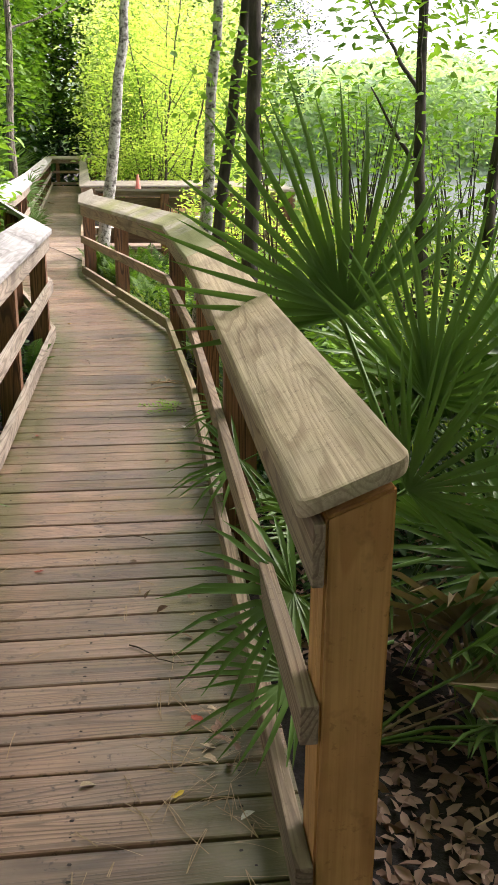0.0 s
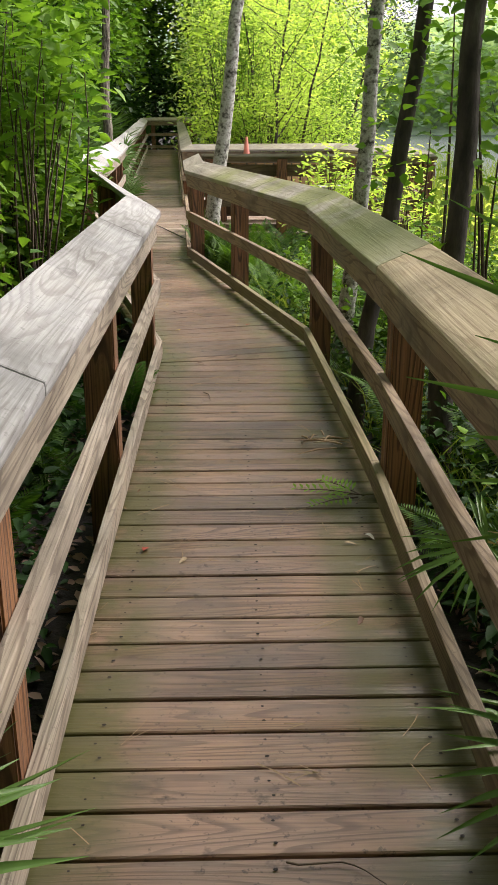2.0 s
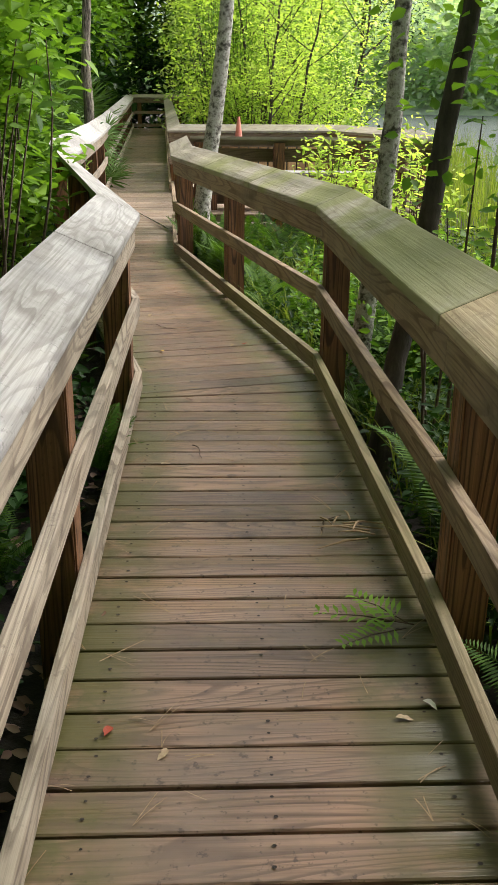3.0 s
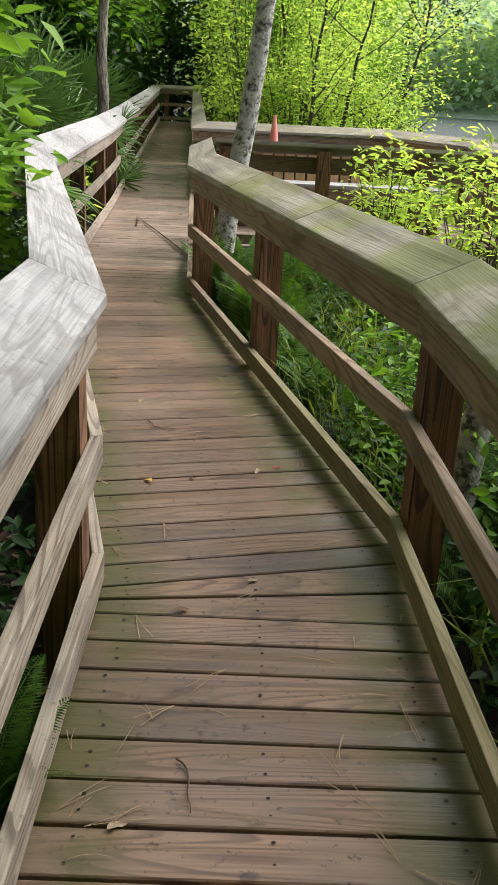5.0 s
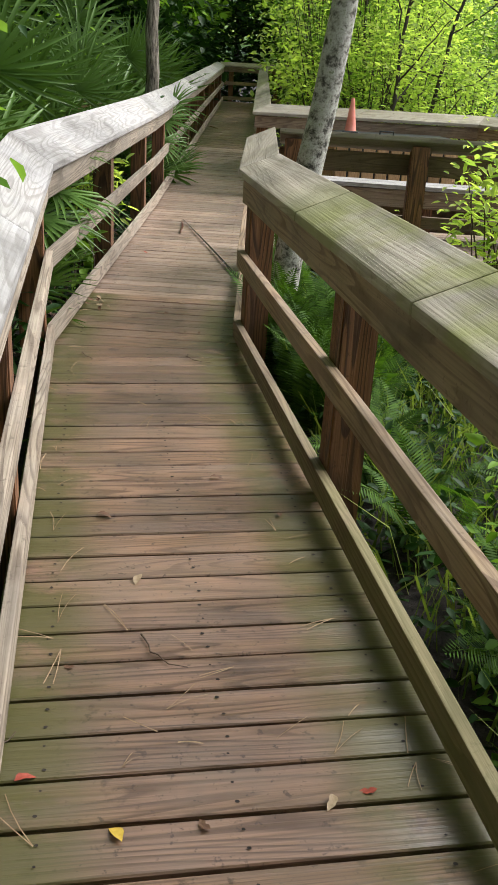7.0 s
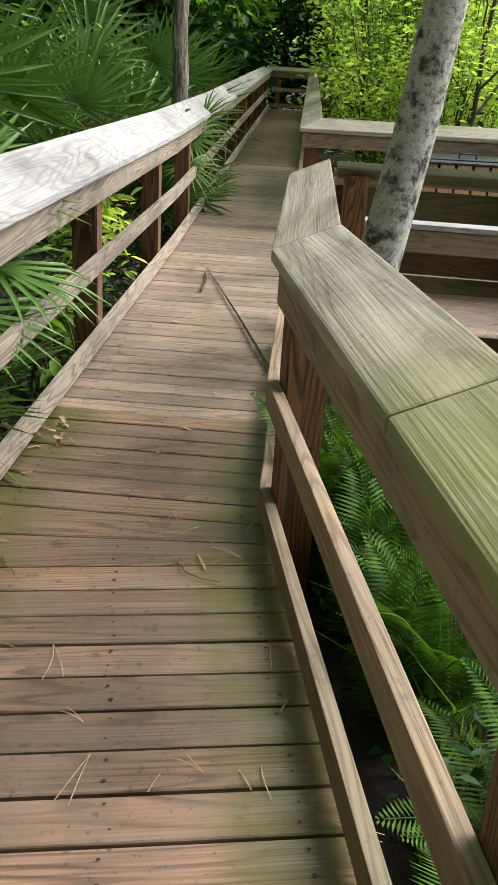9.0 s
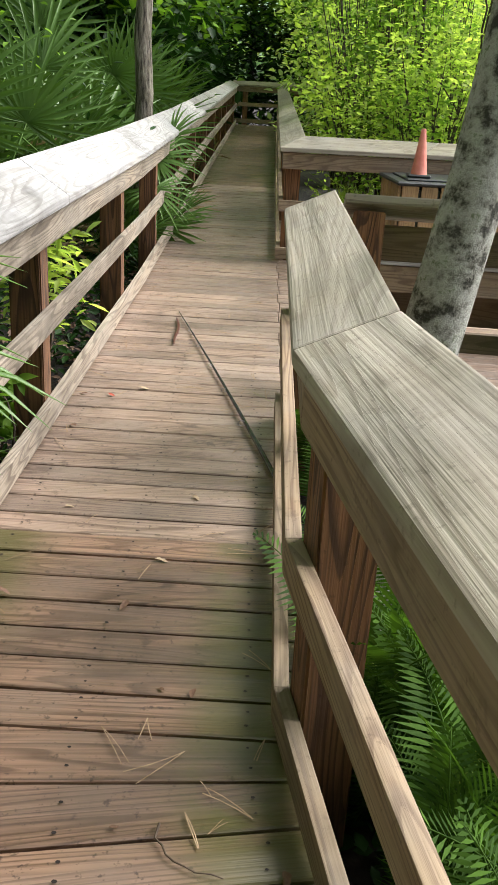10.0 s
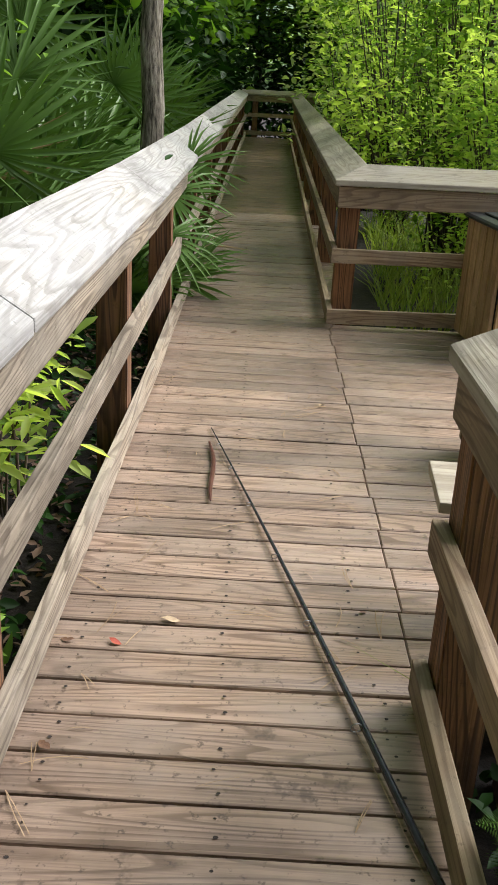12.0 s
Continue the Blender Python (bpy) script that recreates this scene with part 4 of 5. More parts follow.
fern((-2.12, 7.1), 7, 0.62, seed=93, z=-0.1, facing=25, up=(25, 50))
def undergrowth(label, p, height, size, material):
    p = p + np.stack([0 * p[:, 0], 0 * p[:, 0], rng.uniform(0.02, 1, len(p)) ** 1.5 * height], 1)
    v, f = leaf_arrays(p, size, width=0.5)
    tagged(arrays("undergrowth", v, f, material), label, "undergrowth", kind="stuff")


# low leaves in the shaded colour darken the gaps under rails and plants
undergrowth("dense undergrowth beside the boardwalk, shade put into its leaf colour", outside(scatter(26000, -1.8, 2.6, 4.0, 14.9), 0.25), 0.42, 0.07, LEAF_SHADED)
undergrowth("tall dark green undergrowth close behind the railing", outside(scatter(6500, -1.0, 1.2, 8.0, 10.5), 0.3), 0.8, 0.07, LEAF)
undergrowth("shaded undergrowth close behind the railing", outside(scatter(6500, -0.9, 1.0, 3.6, 8.1), 0.25), 0.6, 0.07, LEAF_SHADED)
undergrowth("undergrowth beside the platform end of the railing, coloured as shaded", outside(scatter(3500, -2.1, -1.0, 12.4, 15.0), 0.2), 0.3, 0.07, LEAF_SHADED)
undergrowth("green undergrowth by the start of the boardwalk", outside(scatter(6000, -0.5, 2.4, 3.2, 5.5), 0.3), 0.3, 0.07, LEAF_SHADED)
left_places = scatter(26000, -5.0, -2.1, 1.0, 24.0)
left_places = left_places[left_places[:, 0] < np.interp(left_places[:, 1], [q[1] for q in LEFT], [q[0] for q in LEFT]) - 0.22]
undergrowth("dense undergrowth behind the pale railing, shade put into its leaf colour", left_places, 0.4, 0.075, LEAF_SHADED)
blades("grass", "green and straw-coloured sedge beside the boardwalk", outside(scatter(9000, -1.8, 2.6, 5.0, 14.8)), 0.45, GRASS, "grass", width=0.006)
blades("grass", "low sedge under the thicket", scatter(4000, -2.0, 2.5, 19.9, 26), 0.5, GRASS, "grass", width=0.007)
blades("reeds", "tall lakeside reeds", scatter(2200, 1.5, 4.0, 10.0, 24.0), 1.2, GRASS, "reeds", lean=0.12, width=0.009)
for k, (x, y, z, rx, ry, rz, n, mat) in enumerate([(0.2, 6.0, 0.0, 0.5, 0.9, 0.35, 70, LEAF), (0.5, 8.4, 0.05, 0.6, 1.0, 0.4, 80, LEAF), (0.1, 11.0, 0.05, 0.6, 1.0, 0.4, 70, LEAF_FRESH), (-0.25, 14.1, 0.55, 0.45, 0.35, 0.65, 60, LEAF_SUNLIT), (0.5, 13.6, 0.6, 0.5, 0.5, 0.8, 60, LEAF_SUNLIT), (1.6, 11.5, 0.2, 0.7, 1.4, 0.5, 70, LEAF_SUNLIT), (1.5, 7.0, 0.3, 0.6, 1.2, 0.7, 70, LEAF_SUNLIT), (1.1, 4.6, 0.4, 0.5, 0.8, 0.7, 60, LEAF)]):
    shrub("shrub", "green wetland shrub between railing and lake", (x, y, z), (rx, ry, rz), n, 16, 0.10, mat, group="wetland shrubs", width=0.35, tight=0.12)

# forest that closes the place
for k in range(16):
    x, y = -14 + 1.5 * k + rng.uniform(-0.6, 0.6), 39.5 + rng.uniform(0, 5)
    if x < 5:
        tree("dark forest tree beyond the boardwalk's end", (x, y, 0.2), (x + rng.uniform(-0.6, 0.6), y, 9.5), 0.13, BARK_DARK, limbs=9, crown_mat=LEAF if k % 3 else LEAF_SHADED, clumps=200, per=24, first=0.3, leaf=0.16, spread=2.2, tight=0.35)
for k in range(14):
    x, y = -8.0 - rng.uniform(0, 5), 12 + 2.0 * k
    tree("forest tree behind the palmettos, shade put into its leaf colour", (x, y, 0.0), (x + rng.uniform(-0.6, 1.2), y, 8.5), 0.11, BARK_DARK if k % 2 else BARK_BROWN, limbs=9, crown_mat=LEAF_SHADED, clumps=220, per=24, first=0.15, leaf=0.13, spread=2.2, tight=0.3)
# unseen trees added behind the start to hold back light
for k in range(8):
    x, y = 0.0 + (k % 4) * 2.0 - 6.0 * (k // 4), -4.5 - rng.uniform(0, 4)
    tree("unseen forest tree added behind the start of the boardwalk", (x, y, -0.2), (x, y, 7.5), 0.1, BARK_DARK, limbs=8, crown_mat=LEAF, clumps=110, per=22, first=0.25, leaf=0.14, spread=2.0, tight=0.3)

# dense leaf masses behind the trees
def woods(label, boxes, n, size, material):
    pts = []
    for x0, x1, y0, y1, z0, z1 in boxes:
        c = np.stack([rng.uniform(x0, x1, n // 14), rng.uniform(y0, y1, n // 14), z0 + (z1 - z0) * rng.uniform(0, 1, n // 14)], 1)
        pts.append(np.repeat(c, 14, 0) + rng.normal(size=(n // 14 * 14, 3)) * 0.45)
    v, f = leaf_arrays(np.concatenate(pts), size, width=0.55)
    tagged(arrays("woods", v, f, material), label, "woods", kind="stuff")


# the first two masses use the leaf with shade in its colour
woods("leafy woods behind the palmettos, coloured as shaded", [(-13, -8.5, 2, 22, -0.2, 8), (-13, -7.0, 22, 40, 0, 9)], 26000, 0.24, LEAF_SHADED)
woods("understorey beyond the end of the boardwalk, coloured as shaded", [(-12, 3, 40, 44, 0, 3.2), (-9, -5.6, 28, 40, 0.5, 3)], 14000, 0.3, LEAF_SHADED)
woods("leafy woods beyond the end of the boardwalk", [(-12, 3, 41, 45, 2.8, 11), (-9, -5.6, 28, 40, 2.5, 8)], 32000, 0.3, LEAF)
woods("leafy green woods beside the boardwalk", [(-9, -5.0, 7.5, 13, 0.2, 7), (-9.5, -5.6, 1.5, 8, 0, 6)], 26000, 0.13, LEAF)
# leaf masses above the view, added only to cut the sky light
woods("unseen leafy canopy added to block sky light", [(-11, -3.2, -8, 14, 6.0, 9.0), (-11, -3.6, 14, 40, 6.5, 9.5), (-3.2, 4.5, -9, 2.5, 5.5, 9.0)], 16000, 0.28, LEAF)
# out-of-view leaves added to dim the first stretch of deck
woods("unseen leafy boughs added to shade the first stretch of the boardwalk", [(0.6, 4.2, 3.2, 6.6, 3.6, 6.2), (-3.0, 1.0, 1.5, 6.0, 4.5, 7.0)], 1000, 0.2, LEAF)
# leaf wall behind the viewer, added to keep light off near faces
woods("unseen leafy woods added behind the start to block light", [(-9, 6, -10, -5, -0.3, 10)], 30000, 0.3, LEAF)
# backdrop trees whose pallor is painted haze
woods("trees beyond the thicket, haze mixed into their leaf colour", [(-3, 2.5, 33, 39, 0, 7)], 16000, 0.2, LEAF_HAZED)

# trees out of view on the right, added to block light at the start
for x, y in ((2.3, 0.6), (3.0, 2.6), (3.6, 4.4), (1.2, -2.2), (2.6, -1.4), (4.6, 3.2)):
    tree("unseen lakeside tree added to shade the start of the boardwalk", (x, y, -0.4), (x + 0.3, y, 6.5), 0.1, BARK_DARK, limbs=9, crown_mat=LEAF, clumps=170, per=24, first=0.15, leaf=0.14, spread=1.1, tight=0.25)

# wooded far shore, lake haze mixed into its colour
def far_shore():
    th = thing("far_shore_woods", "wooded hill across the lake, haze mixed into its leaf colour", "woods", (0, 0, 0), kind="stuff")
    n = 210000
    a = rng.uniform(radians(-20), radians(95), n)
    d = 120 + rng.uniform(0, 60, n)
    top = 9 + 3 * np.sin(a * 9) + 2 * np.sin(a * 23 + 1) + (d - 120) * 0.14
    z = -0.6 + rng.uniform(0, 1, n) ** 0.7 * top
    at = np.stack([np.sin(a) * d, np.cos(a) * d, z], 1)
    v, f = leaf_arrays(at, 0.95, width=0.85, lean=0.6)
    arrays("foliage", v, f, FAR_HAZE_LEAF, th)


far_shore()
shore = thing("far_shore", "far bank of the lake", "bank", (0, 0, 0), kind="structure")
bm = bmesh.new()
ring = [[bm.verts.new((math.sin(a) * d, math.cos(a) * d, z)) for a in [radians(-20 + 115 * k / 40) for k in range(41)]] for d, z in ((118, -0.7), (124, 0.5), (185, 16), (230, 16))]
for r0, r1 in zip(ring, ring[1:]):
    for k in range(40):
        bm.faces.new((r0[k], r0[k + 1], r1[k + 1], r1[k]))
# the bank carries the same painted haze as the trees on it
part("bank", bm, FAR_HAZE_LEAF, shore)

# ---- deck, plank by plank ----
deck = thing("floor", "weathered brown timber boardwalk deck of cross planks", "deck", kind="structure")
PITCH, GAP = 0.146, 0.0105


def cut(p, d, line):
    """Where the line through p along d crosses a polyline that runs mainly in y."""
    for (ax, ay), (bx, by) in zip(line, line[1:]):
        det = d[0] * (by - ay) - d[1] * (bx - ax)
        if abs(det) < 1e-9:
            continue
        s = (d[0] * (p[1] - ay) - d[1] * (p[0] - ax)) / det
        if -1e-6 <= s <= 1 + 1e-6:
            return (ax + (bx - ax) * s, ay + (by - ay) * s)
    return None


left_edge = offset_line([(-1.9, -6.0)] + LEFT[:-1] + [(-4.95, 40.0)], 0.07, -1)
right_edge = offset_line([(-0.85, -6.0)] + RIGHT[:4] + [(-2.29, 15.0), (-3.85, 40.0)], 0.08, 1)
right_edge = [p for p in right_edge[:4]] + [(right_edge[4][0], right_edge[4][1]), (-2.14, 14.93), (-2.19, 14.95), (-2.49, 19.1), (-2.30, 19.35), (-3.65, 40.0)]
centre = lambda y: (np.interp(y, [-6, 8.2, 12.45, 36], [-1.4, -1.5, -2.56, -4.2]), y)


def joint_lines():
    """Joints between planks, stretch by stretch: each stretch has its own angle, pitch and first joint; a tapered plank fills each bend."""
    out = []
    for ang, pitch, anchor, y0, y1, drift in ((0.9, 0.1478, 4.777, -3.1, 7.93, 0.007), (14.2, 0.1445, 8.859, 8.06, 12.25, 0.25), (3.9, 0.145, 14.327, 12.5, 36.4, 0.07)):
        step = pitch / (math.cos(radians(ang)) * (1 + drift * math.tan(radians(ang))))
        y = anchor - step * math.floor((anchor - y0) / step)
        if out and y - out[-1][0] > 0.19:
            out.append(((y + out[-1][0]) / 2, (ang + out[-1][1]) / 2))
        while y < y1:
            out.append((y, ang))
            y += step
    return [(centre(y), (math.cos(radians(a)), math.sin(radians(a)))) for y, a in out]


lines = joint_lines()


def quad_board(name, a0, a1, b1, b0, za, zb, parent, mat):
    """A plank with eased upper edges over four plan corners; za, zb: tops at its front and back edge."""
    ux, uy = unit(a1[0] - a0[0], a1[1] - a0[1])
    bm = bmesh.new()
    loc = lambda p, z: ((p[0] - a0[0]) * ux + (p[1] - a0[1]) * uy, -(p[0] - a0[0]) * uy + (p[1] - a0[1]) * ux, z)
    low = [bm.verts.new(loc(p, z - 0.04)) for p, z in ((a0, za), (a1, za), (b1, zb), (b0, zb))]
    mid = [bm.verts.new(loc(p, z - 0.004)) for p, z in ((a0, za), (a1, za), (b1, zb), (b0, zb))]
    cx, cy = sum(p[0] for p in (a0, a1, b1, b0)) / 4, sum(p[1] for p in (a0, a1, b1, b0)) / 4
    e = 0.004
    vx, vy = -uy * e, ux * e
    inner = [(a0[0] + vx + ux * e, a0[1] + vy + uy * e), (a1[0] + vx - ux * e, a1[1] + vy - uy * e), (b1[0] - vx - ux * e, b1[1] - vy - uy * e), (b0[0] - vx + ux * e, b0[1] - vy + uy * e)]
    top = [bm.verts.new(loc(p, z)) for p, z in zip(inner, (za, za, zb, zb))]
    bm.faces.new(low[::-1])
    bm.faces.new(top)
    for r0, r1 in ((low, mid), (mid, top)):
        for k in range(4):
            bm.faces.new((r0[k], r0[(k + 1) % 4], r1[(k + 1) % 4], r1[k]))
    return part(name, bm, mat, parent, "", pose(a0[0], a0[1], 0, 0, 0, math.degrees(math.atan2(uy, ux))))


jr = random.Random(4)
for i, ((p0, d0), (p1, d1)) in enumerate(zip(lines, lines[1:])):
    q0 = (p0[0] - d0[1] * GAP / 2, p0[1] + d0[0] * GAP / 2)
    q1 = (p1[0] + d1[1] * GAP / 2, p1[1] - d1[0] * GAP / 2)
    a0, a1, b0, b1 = cut(q0, d0, left_edge), cut(q0, d0, right_edge), cut(q1, d1, left_edge), cut(q1, d1, right_edge)
    if not (a0 and a1 and b0 and b1):
        continue
    wide = 14.98 < p0[1] < 19.05
    if wide and (i // 2) % 2:
        a1, b1 = (a1[0] + 0.012, a1[1]), (b1[0] + 0.012, b1[1])
    dz = jr.uniform(-0.002, 0.002)
    quad_board("plank", a0, a1, b1, b0, rise(q0[1]) + dz, rise(q1[1]) + dz, deck, DECK if p0[1] < 13.6 or p0[1] > 24 else DECK_DRY)
    if wide:
        k0, k1 = d0[1] / d0[0], d1[1] / d1[0]
        xr = 1.32
        s0, s1 = (a1[0] + 0.003, a1[1]), (b1[0] + 0.003, b1[1])
        quad_board("plank", s0, (xr, s0[1] + (xr - s0[0]) * k0), (xr, s1[1] + (xr - s1[0]) * k1), s1, dz, dz, deck, DECK_DRY)

# nail heads
NAIL = rough_mat("rusty_nail", [(0.3, (0.012, 0.010, 0.009)), (0.7, (0.04, 0.03, 0.025))], 60.0)
pieces = []
nr = np.random.default_rng(3)
for (p0, d0), (p1, d1) in zip(lines, lines[1:]):
    if p0[1] > 24:
        break
    lo, hi = cut(p0, d0, left_edge), cut(p0, d0, right_edge)
    if not lo or not hi:
        continue
    for f in (0.13, 0.5, 0.87):
        for g in (0.28, 0.72):
            c = np.array([lo[0] + (hi[0] - lo[0]) * f - d0[1] * PITCH * g + nr.normal() * 0.006, lo[1] + (hi[1] - lo[1]) * f + d0[0] * PITCH * g + nr.normal() * 0.006])
            r, a = nr.uniform(0.003, 0.0055), np.arange(6) * math.tau / 6
            v = np.stack([c[0] + r * 1.25 * np.cos(a), c[1] + r * np.sin(a), np.full(6, rise(c[1]) + 0.0032)], 1)
            pieces.append((v, np.array([(0, 1, 2, 3), (0, 3, 4, 5)])))
v, f = join(pieces)
tagged(arrays("nails", v, f, NAIL), "rusty dark nail heads in the deck planks", "nails", kind="stuff")

# fallen needles and leaves on the deck
NEEDLE = rough_mat("dry_pine_needle", [(0.3, (0.25, 0.16, 0.09)), (0.7, (0.45, 0.33, 0.2))], 30.0)
pieces = []
for k in range(480):
    y = nr.uniform(0.5, 24) if k < 430 else nr.normal(1.9, 0.22)
    c = centre(y)
    x = c[0] + nr.choice([-1, 1]) * 0.52 * nr.uniform(0, 1) ** 0.6 if k < 430 else nr.normal(-1.02, 0.07)
    a, ln = nr.uniform(0, math.tau), nr.uniform(0.05, 0.17)
    for b in (-0.09, 0.09) if k % 3 else (0.0,):
        d, w = np.array([math.cos(a + b), math.sin(a + b)]), 0.0012
        q = np.array([-d[1], d[0]])
        t = np.linspace(0, 1, 4)
        path = np.array([x, y]) + d * ln * t[:, None] + q * 0.12 * ln * (t ** 2)[:, None] * nr.normal()
        z = rise(y) + 0.0045 + 0.004 * np.sin(t * 3)
        v = np.concatenate([np.column_stack([path + q * w, z]), np.column_stack([path - q * w, z + 0.0008])])
        pieces.append((v, np.array([(i, i + 1, i + 5, i + 4) for i in range(3)])))
v, f = join(pieces)
tagged(arrays("pine_needles", v, f, NEEDLE), "dry tan pine needles scattered on the deck", "needles", kind="stuff")


def leaf_shape(seed, length=0.065, width=0.015):
    r = np.random.default_rng(seed)
    t = np.linspace(0, 1, 7)
    w = width * np.sin(np.pi * t ** 0.8) * (1 + 0.15 * r.normal(size=7))
    z = 0.004 + 0.10 * length * np.sin(t * 3 + seed)
    mid = np.stack([t * length - length / 2, 0.006 * np.sin(t * 4), z], 1)
    v = np.concatenate([mid + np.stack([0 * t, w, 0.25 * w], 1), mid, mid - np.stack([0 * t, w, -0.35 * w], 1)])
    return v, np.array([(i + 7 * j, i + 1 + 7 * j, i + 8 + 7 * j, i + 7 + 7 * j) for i in range(6) for j in range(2)])


DRY_LEAF = {}
for nm, c0, c1 in (("yellow", (0.55, 0.36, 0.03), (0.70, 0.50, 0.08)), ("red", (0.25, 0.035, 0.02), (0.40, 0.08, 0.04)), ("tan", (0.30, 0.21, 0.12), (0.48, 0.37, 0.24)), ("brown", (0.10, 0.05, 0.03), (0.2, 0.11, 0.06)), ("pale", (0.5, 0.48, 0.40), (0.62, 0.6, 0.52))):
    mt = rough_mat(nm + "_fallen_leaf", [(0.3, c0), (0.7, c1)], 60.0, rough=0.7, bump=0.2)
    DRY_LEAF[nm] = [raw_mesh("fallen_leaf", leaf_shape(q), mt) for q in (1, 2, 5)]
SPOTS = [("red", -1.03, 2.18), ("yellow", -1.10, 1.85), ("pale", -0.92, 1.75), ("pale", -1.80, 3.10), ("red", -1.62, 3.25), ("red", -1.84, 5.13), ("pale", -0.95, 5.23), ("brown", -1.07, 4.6), ("yellow", -1.95, 8.90), ("red", -2.19, 9.03), ("red", -1.40, 9.11), ("tan", -1.50, 8.11), ("brown", -2.01, 12.2), ("tan", -2.50, 13.45), ("red", -3.06, 15.06), ("brown", -3.13, 14.6), ("brown", -3.20, 15.05), ("tan", -2.92, 15.2)]
lr = random.Random(9)
for k in range(34):
    y = lr.uniform(1.0, 22.0)
    c = centre(y)
    SPOTS.append((lr.choice(["tan", "brown", "brown", "brown"]), float(c[0]) + lr.choice([-1, 1]) * 0.5 * lr.random() ** 0.5, y))
for k, (nm, x, y) in enumerate(SPOTS):
    ob = new("fallen_leaf", DRY_LEAF[nm][k % 3])
    sz = lr.uniform(0.65, 0.95) if k < 18 else lr.uniform(0.35, 0.9)
    ob.matrix_world = pose(x, y, rise(y) + 0.003, 0, 0, lr.uniform(0, 360)) @ Matrix.Diagonal((sz, sz, sz, 1))
    tagged(ob, nm + " dry fallen leaf lying on the deck planks", "leaf", "fallen leaves on the deck")

# leaf litter on the ground by the start
for lo_x, hi_x, lo_y, hi_y, n in ((-0.6, 2.2, 0.5, 5.5, 8000), (-3.6, -2.0, 2.0, 9.0, 2000), (-4.6, -3.3, 12.5, 20.0, 1500)):
    p = scatter(n, lo_x, hi_x, lo_y, hi_y) + [0, 0, 0.02]
    v, f = leaf_arrays(p, 0.07, lean=0.35, width=0.45, down=0.0)
    tagged(arrays("leaf_litter", v, f, LITTER), "brown dead leaves covering the ground", "leaf litter", kind="stuff")

# fishing rod laid along the deck
ROD_BLACK = rough_mat("black_rod_blank", [(0.3, (0.012, 0.014, 0.02)), (0.7, (0.03, 0.034, 0.045))], 40.0, rough=0.25, bump=0.02)
STEEL = rough_mat("dark_steel_ring", [(0.3, (0.25, 0.25, 0.26)), (0.7, (0.4, 0.4, 0.42))], 30.0, rough=0.3, bump=0.02, metal=1.0)
LURE = rough_mat("brown_soft_plastic", [(0.3, (0.05, 0.018, 0.014)), (0.7, (0.11, 0.04, 0.03))], 40.0, rough=0.3, bump=0.1)
rod = thing("fishing_rod", "black fishing rod with wire line guides lying on the deck", "fishing rod", (-2.10, 13.95, 0))
tip, butt = np.array([-3.014, 16.854, 0.012]), np.array([-2.10, 13.95, 0.03])
along = (tip - butt) / np.linalg.norm(tip - butt)
t = np.linspace(0, 1, 16)
curve = (tip - butt)[None] * t[:, None] + np.array([0.012, 0.004, 0.0]) * np.sin(t * math.pi)[:, None] + np.array([0, 0, 0.03])
curve[-1, 2] = 0.012
v, f = tube(curve, np.linspace(0.012, 0.0025, 16), 10)
arrays("blank", v, f, ROD_BLACK, rod, smooth=True)
for q, r in ((0.28, 0.016), (0.44, 0.013), (0.58, 0.011), (0.72, 0.009), (0.84, 0.007), (0.93, 0.006)):
    i = int(q * 15)
    c = curve[i] + (curve[i + 1] - curve[i]) * (q * 15 - i)
    a = np.linspace(0, math.tau, 17)[:-1]
    side = np.cross(along, [0, 0, 1.0])
    ringpath = c + np.outer(np.cos(a) * r - r - 0.004, side) + np.outer(np.sin(a) * r, [0, 0, 1.0]) * 0.8
    v, f = tube(np.concatenate([ringpath, ringpath[:1]]), np.full(17, 0.0016), 6)
    arrays("line_guide", v, f, STEEL, rod, smooth=True)
    v, f = tube([c - along * 0.02, c, c + along * 0.02], [0.0075 - 0.005 * q] * 3, 8)
    arrays("guide_wrap", v, f, ROD_BLACK, rod, smooth=True)
line_path = curve + np.cross(along, [0, 0, 1.0]) * -0.02 - [0, 0, 0.008]
v, f = tube(line_path, np.full(16, 0.0007), 4)
arrays("fishing_line", v, f, NEEDLE, rod)
lure = thing("fishing_lure", "dark brown soft plastic worm lure lying on the deck", "lure", (-2.95, 16.3, 0.0))
t = np.linspace(0, 1, 14)
path = np.stack([-0.05 + 0.10 * t + 0.012 * np.sin(t * 5), 0.37 - 0.62 * t, np.full(14, 0.013)], 1)
v, f = tube(path, 0.011 * np.sin(np.pi * (0.06 + 0.9 * t)) ** 0.5 * (1 + 0.08 * np.cos(t * 60)), 8)
arrays("worm", v, f, LURE, lure, smooth=True)

# twigs and debris on the deck
def twig(x, y, length, turn, seed):
    r = np.random.default_rng(seed)
    tt = np.linspace(0, 1, 9)
    path = np.stack([tt * length, 0.15 * length * np.sin(tt * 4 + seed) + 0.02 * length * r.normal(size=9), np.full(9, 0.008)], 1)
    v, f = tube(path, np.linspace(0.003, 0.0012, 9), 6)
    ob = arrays("twig", v, f, TWIG, smooth=True)
    ob.matrix_world = pose(x, y, rise(y) + 0.001, 0, 0, turn)
    tagged(ob, "thin crooked brown twig lying on the deck", "twig", "twigs on the deck")


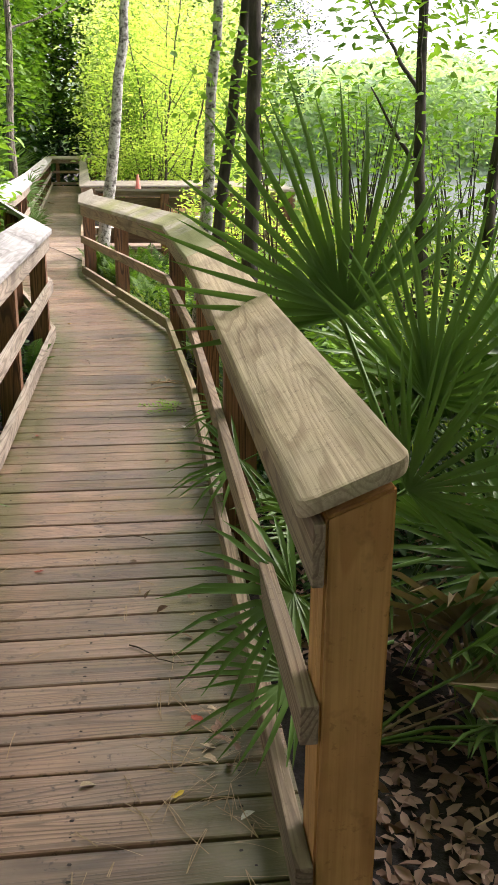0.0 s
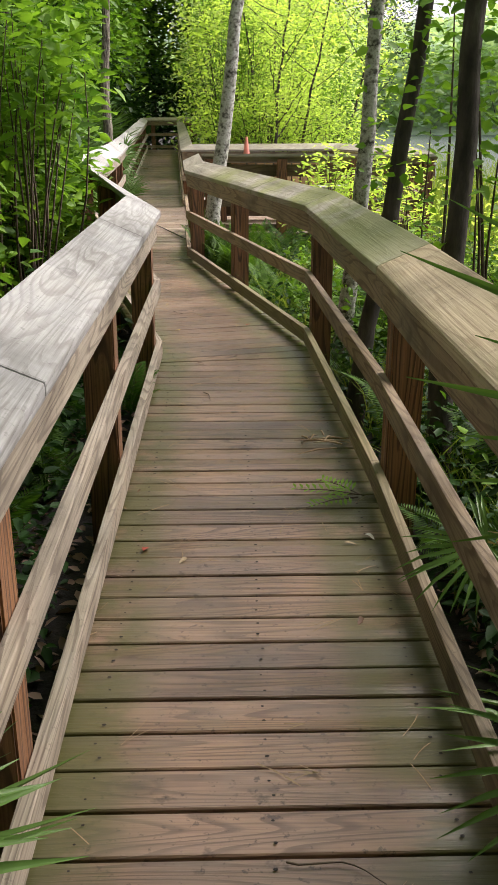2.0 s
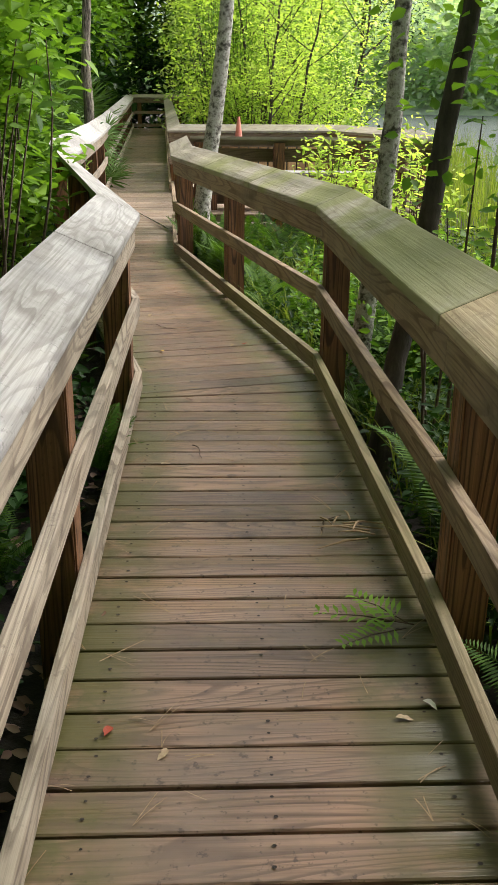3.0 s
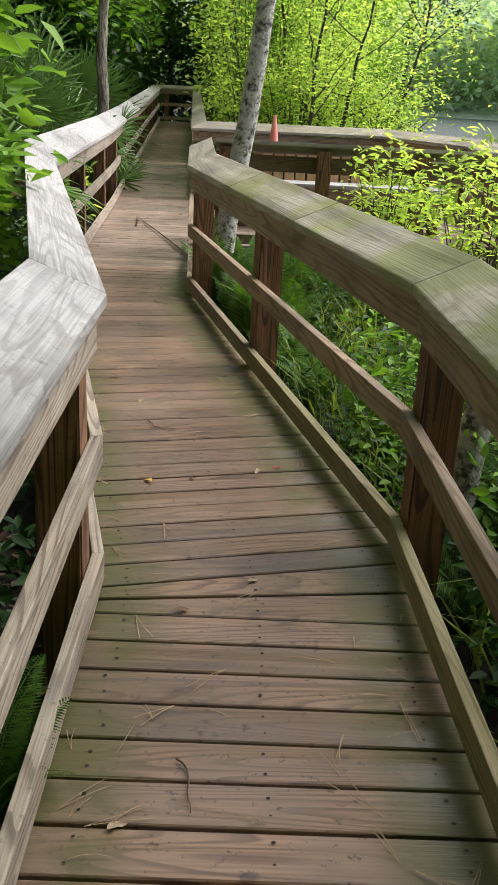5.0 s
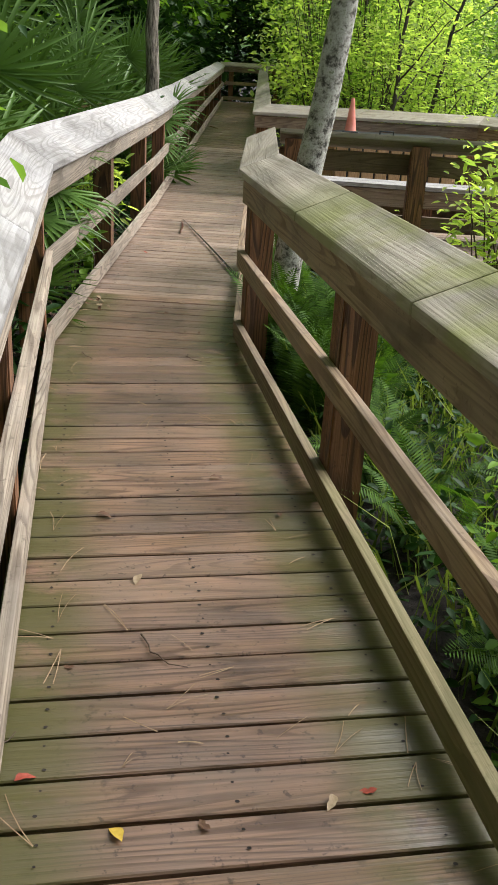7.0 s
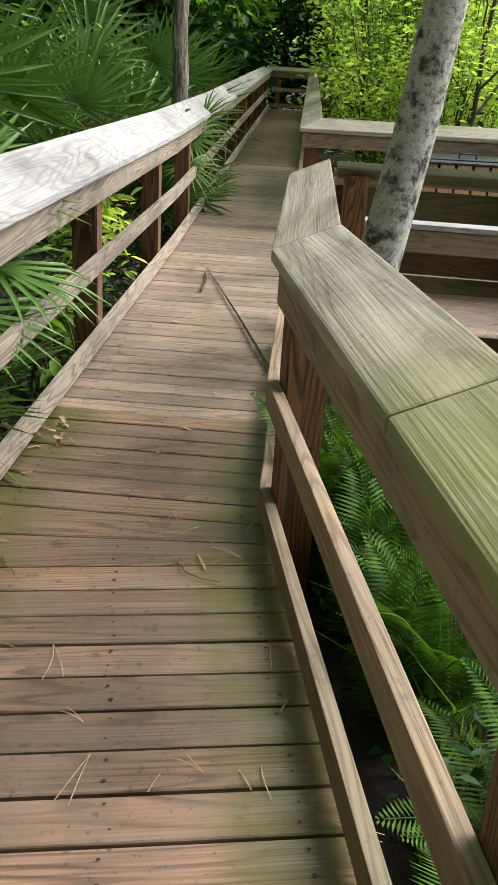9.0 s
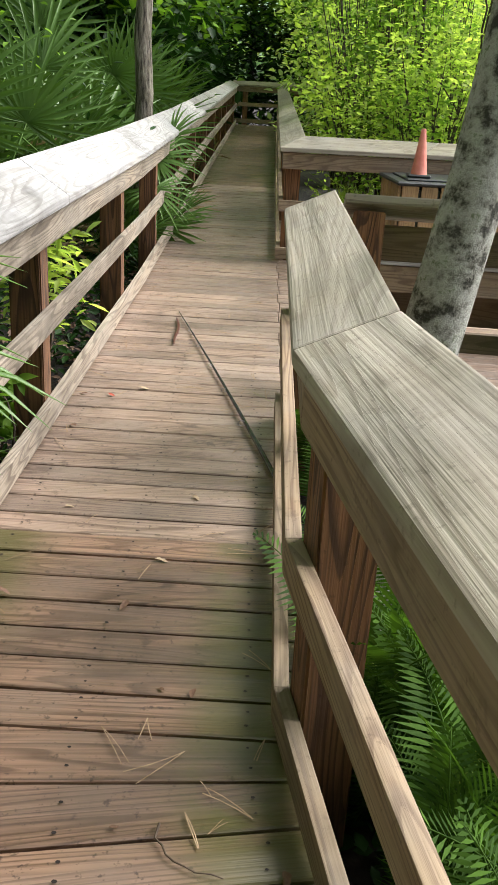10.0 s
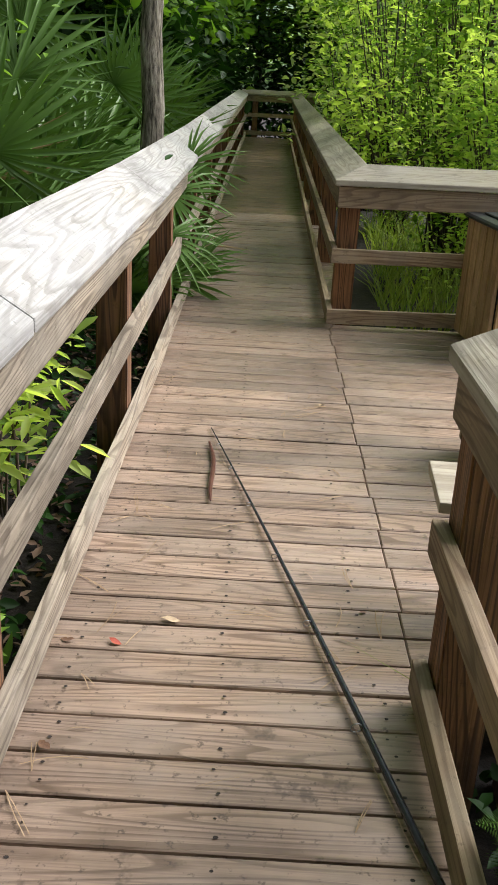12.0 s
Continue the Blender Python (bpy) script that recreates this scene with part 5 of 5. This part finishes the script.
for k, (x, y, ln, turn) in enumerate([(-2.45, 8.95, 0.22, -50), (-2.3, 9.05, 0.13, 80), (-2.05, 9.6, 0.2, -30), (-2.3, 12.3, 0.2, -40), (-2.85, 12.2, 0.14, -70), (-1.35, 3.6, 0.22, -30), (-1.15, 6.3, 0.16, 60), (-1.7, 7.2, 0.18, -60), (-1.25, 2.6, 0.25, -20)]):
    twig(x, y, ln, turn, k)
for cx, cy, n in ((-3.03, 13.22, 12), (-3.25, 14.0, 6), (-1.0, 2.05, 9), (-1.05, 2.9, 6), (-3.48, 20.5, 10), (-3.5, 17.6, 8)):
    for k in range(n):
        ob = new("fallen_leaf", DRY_LEAF["brown" if k % 3 else "tan"][k % 3])
        ob.matrix_world = pose(cx + lr.gauss(0, 0.05), cy + lr.gauss(0, 0.09), rise(cy) + 0.004 + 0.004 * k, lr.uniform(-25, 25), lr.uniform(-25, 25), lr.uniform(0, 360)) @ Matrix.Diagonal((0.75, 0.75, 0.75, 1))
        tagged(ob, "curled dry leaf in a small heap on the deck", "leaf", "fallen leaves on the deck")

straw = thing("dry_frond", "broken dry straw-coloured frond bits lying by the kick board", "dead frond", (-1.02, 6.25, 0.0))
sr = np.random.default_rng(21)
for k in range(9):
    a, ln = sr.uniform(0, math.tau), sr.uniform(0.12, 0.3)
    d = np.array([math.cos(a), 0.4 * math.sin(a), 0])
    c = np.array([sr.normal() * 0.04 - 0.03, sr.normal() * 0.07, 0.012 + 0.006 * k])
    v, f = tube([c - d * ln * 0.5, c + [0, 0, 0.01], c + d * ln * 0.5], [0.004, 0.005, 0.002], 4)
    arrays("straw", v, f, NEEDLE, straw, smooth=True)
sprig = thing("fern", "cut green fern sprig lying on the deck planks", "fern", (-0.92, 5.6, 0.012), "ferns beside the boardwalk")
for base, heading, length in (((0.0, 0.02), 168, 0.34), ((-0.03, 0.0), 205, 0.26), ((-0.02, 0.03), 135, 0.24)):
    along = np.array([math.cos(radians(heading)), math.sin(radians(heading)), 0.0])
    side = np.array([-along[1], along[0], 0.0])
    root = np.array([base[0], base[1], 0.006])
    v, f = tube([root, root + along * length * 0.5 + [0, 0, 0.012], root + along * length], [0.003, 0.0025, 0.001], 4)
    arrays("stem", v, f, TWIG, sprig, smooth=True)
    for k in range(9):
        u = 0.18 + 0.09 * k
        reach = 0.075 * (1.05 - u) + 0.022
        for sign in (-1, 1):
            q = root + along * length * u + np.array([0, 0, 0.008])
            tip = q + (side * sign * 0.9 + along * 0.45) * reach + [0, 0, sr.uniform(0.0, 0.015)]
            mid, wide = (q + tip) / 2 + [0, 0, 0.004], along * 0.0085
            arrays("leaflet", np.array([q, mid - wide, tip, mid + wide]), [(0, 1, 2, 3)], LEAF, sprig)
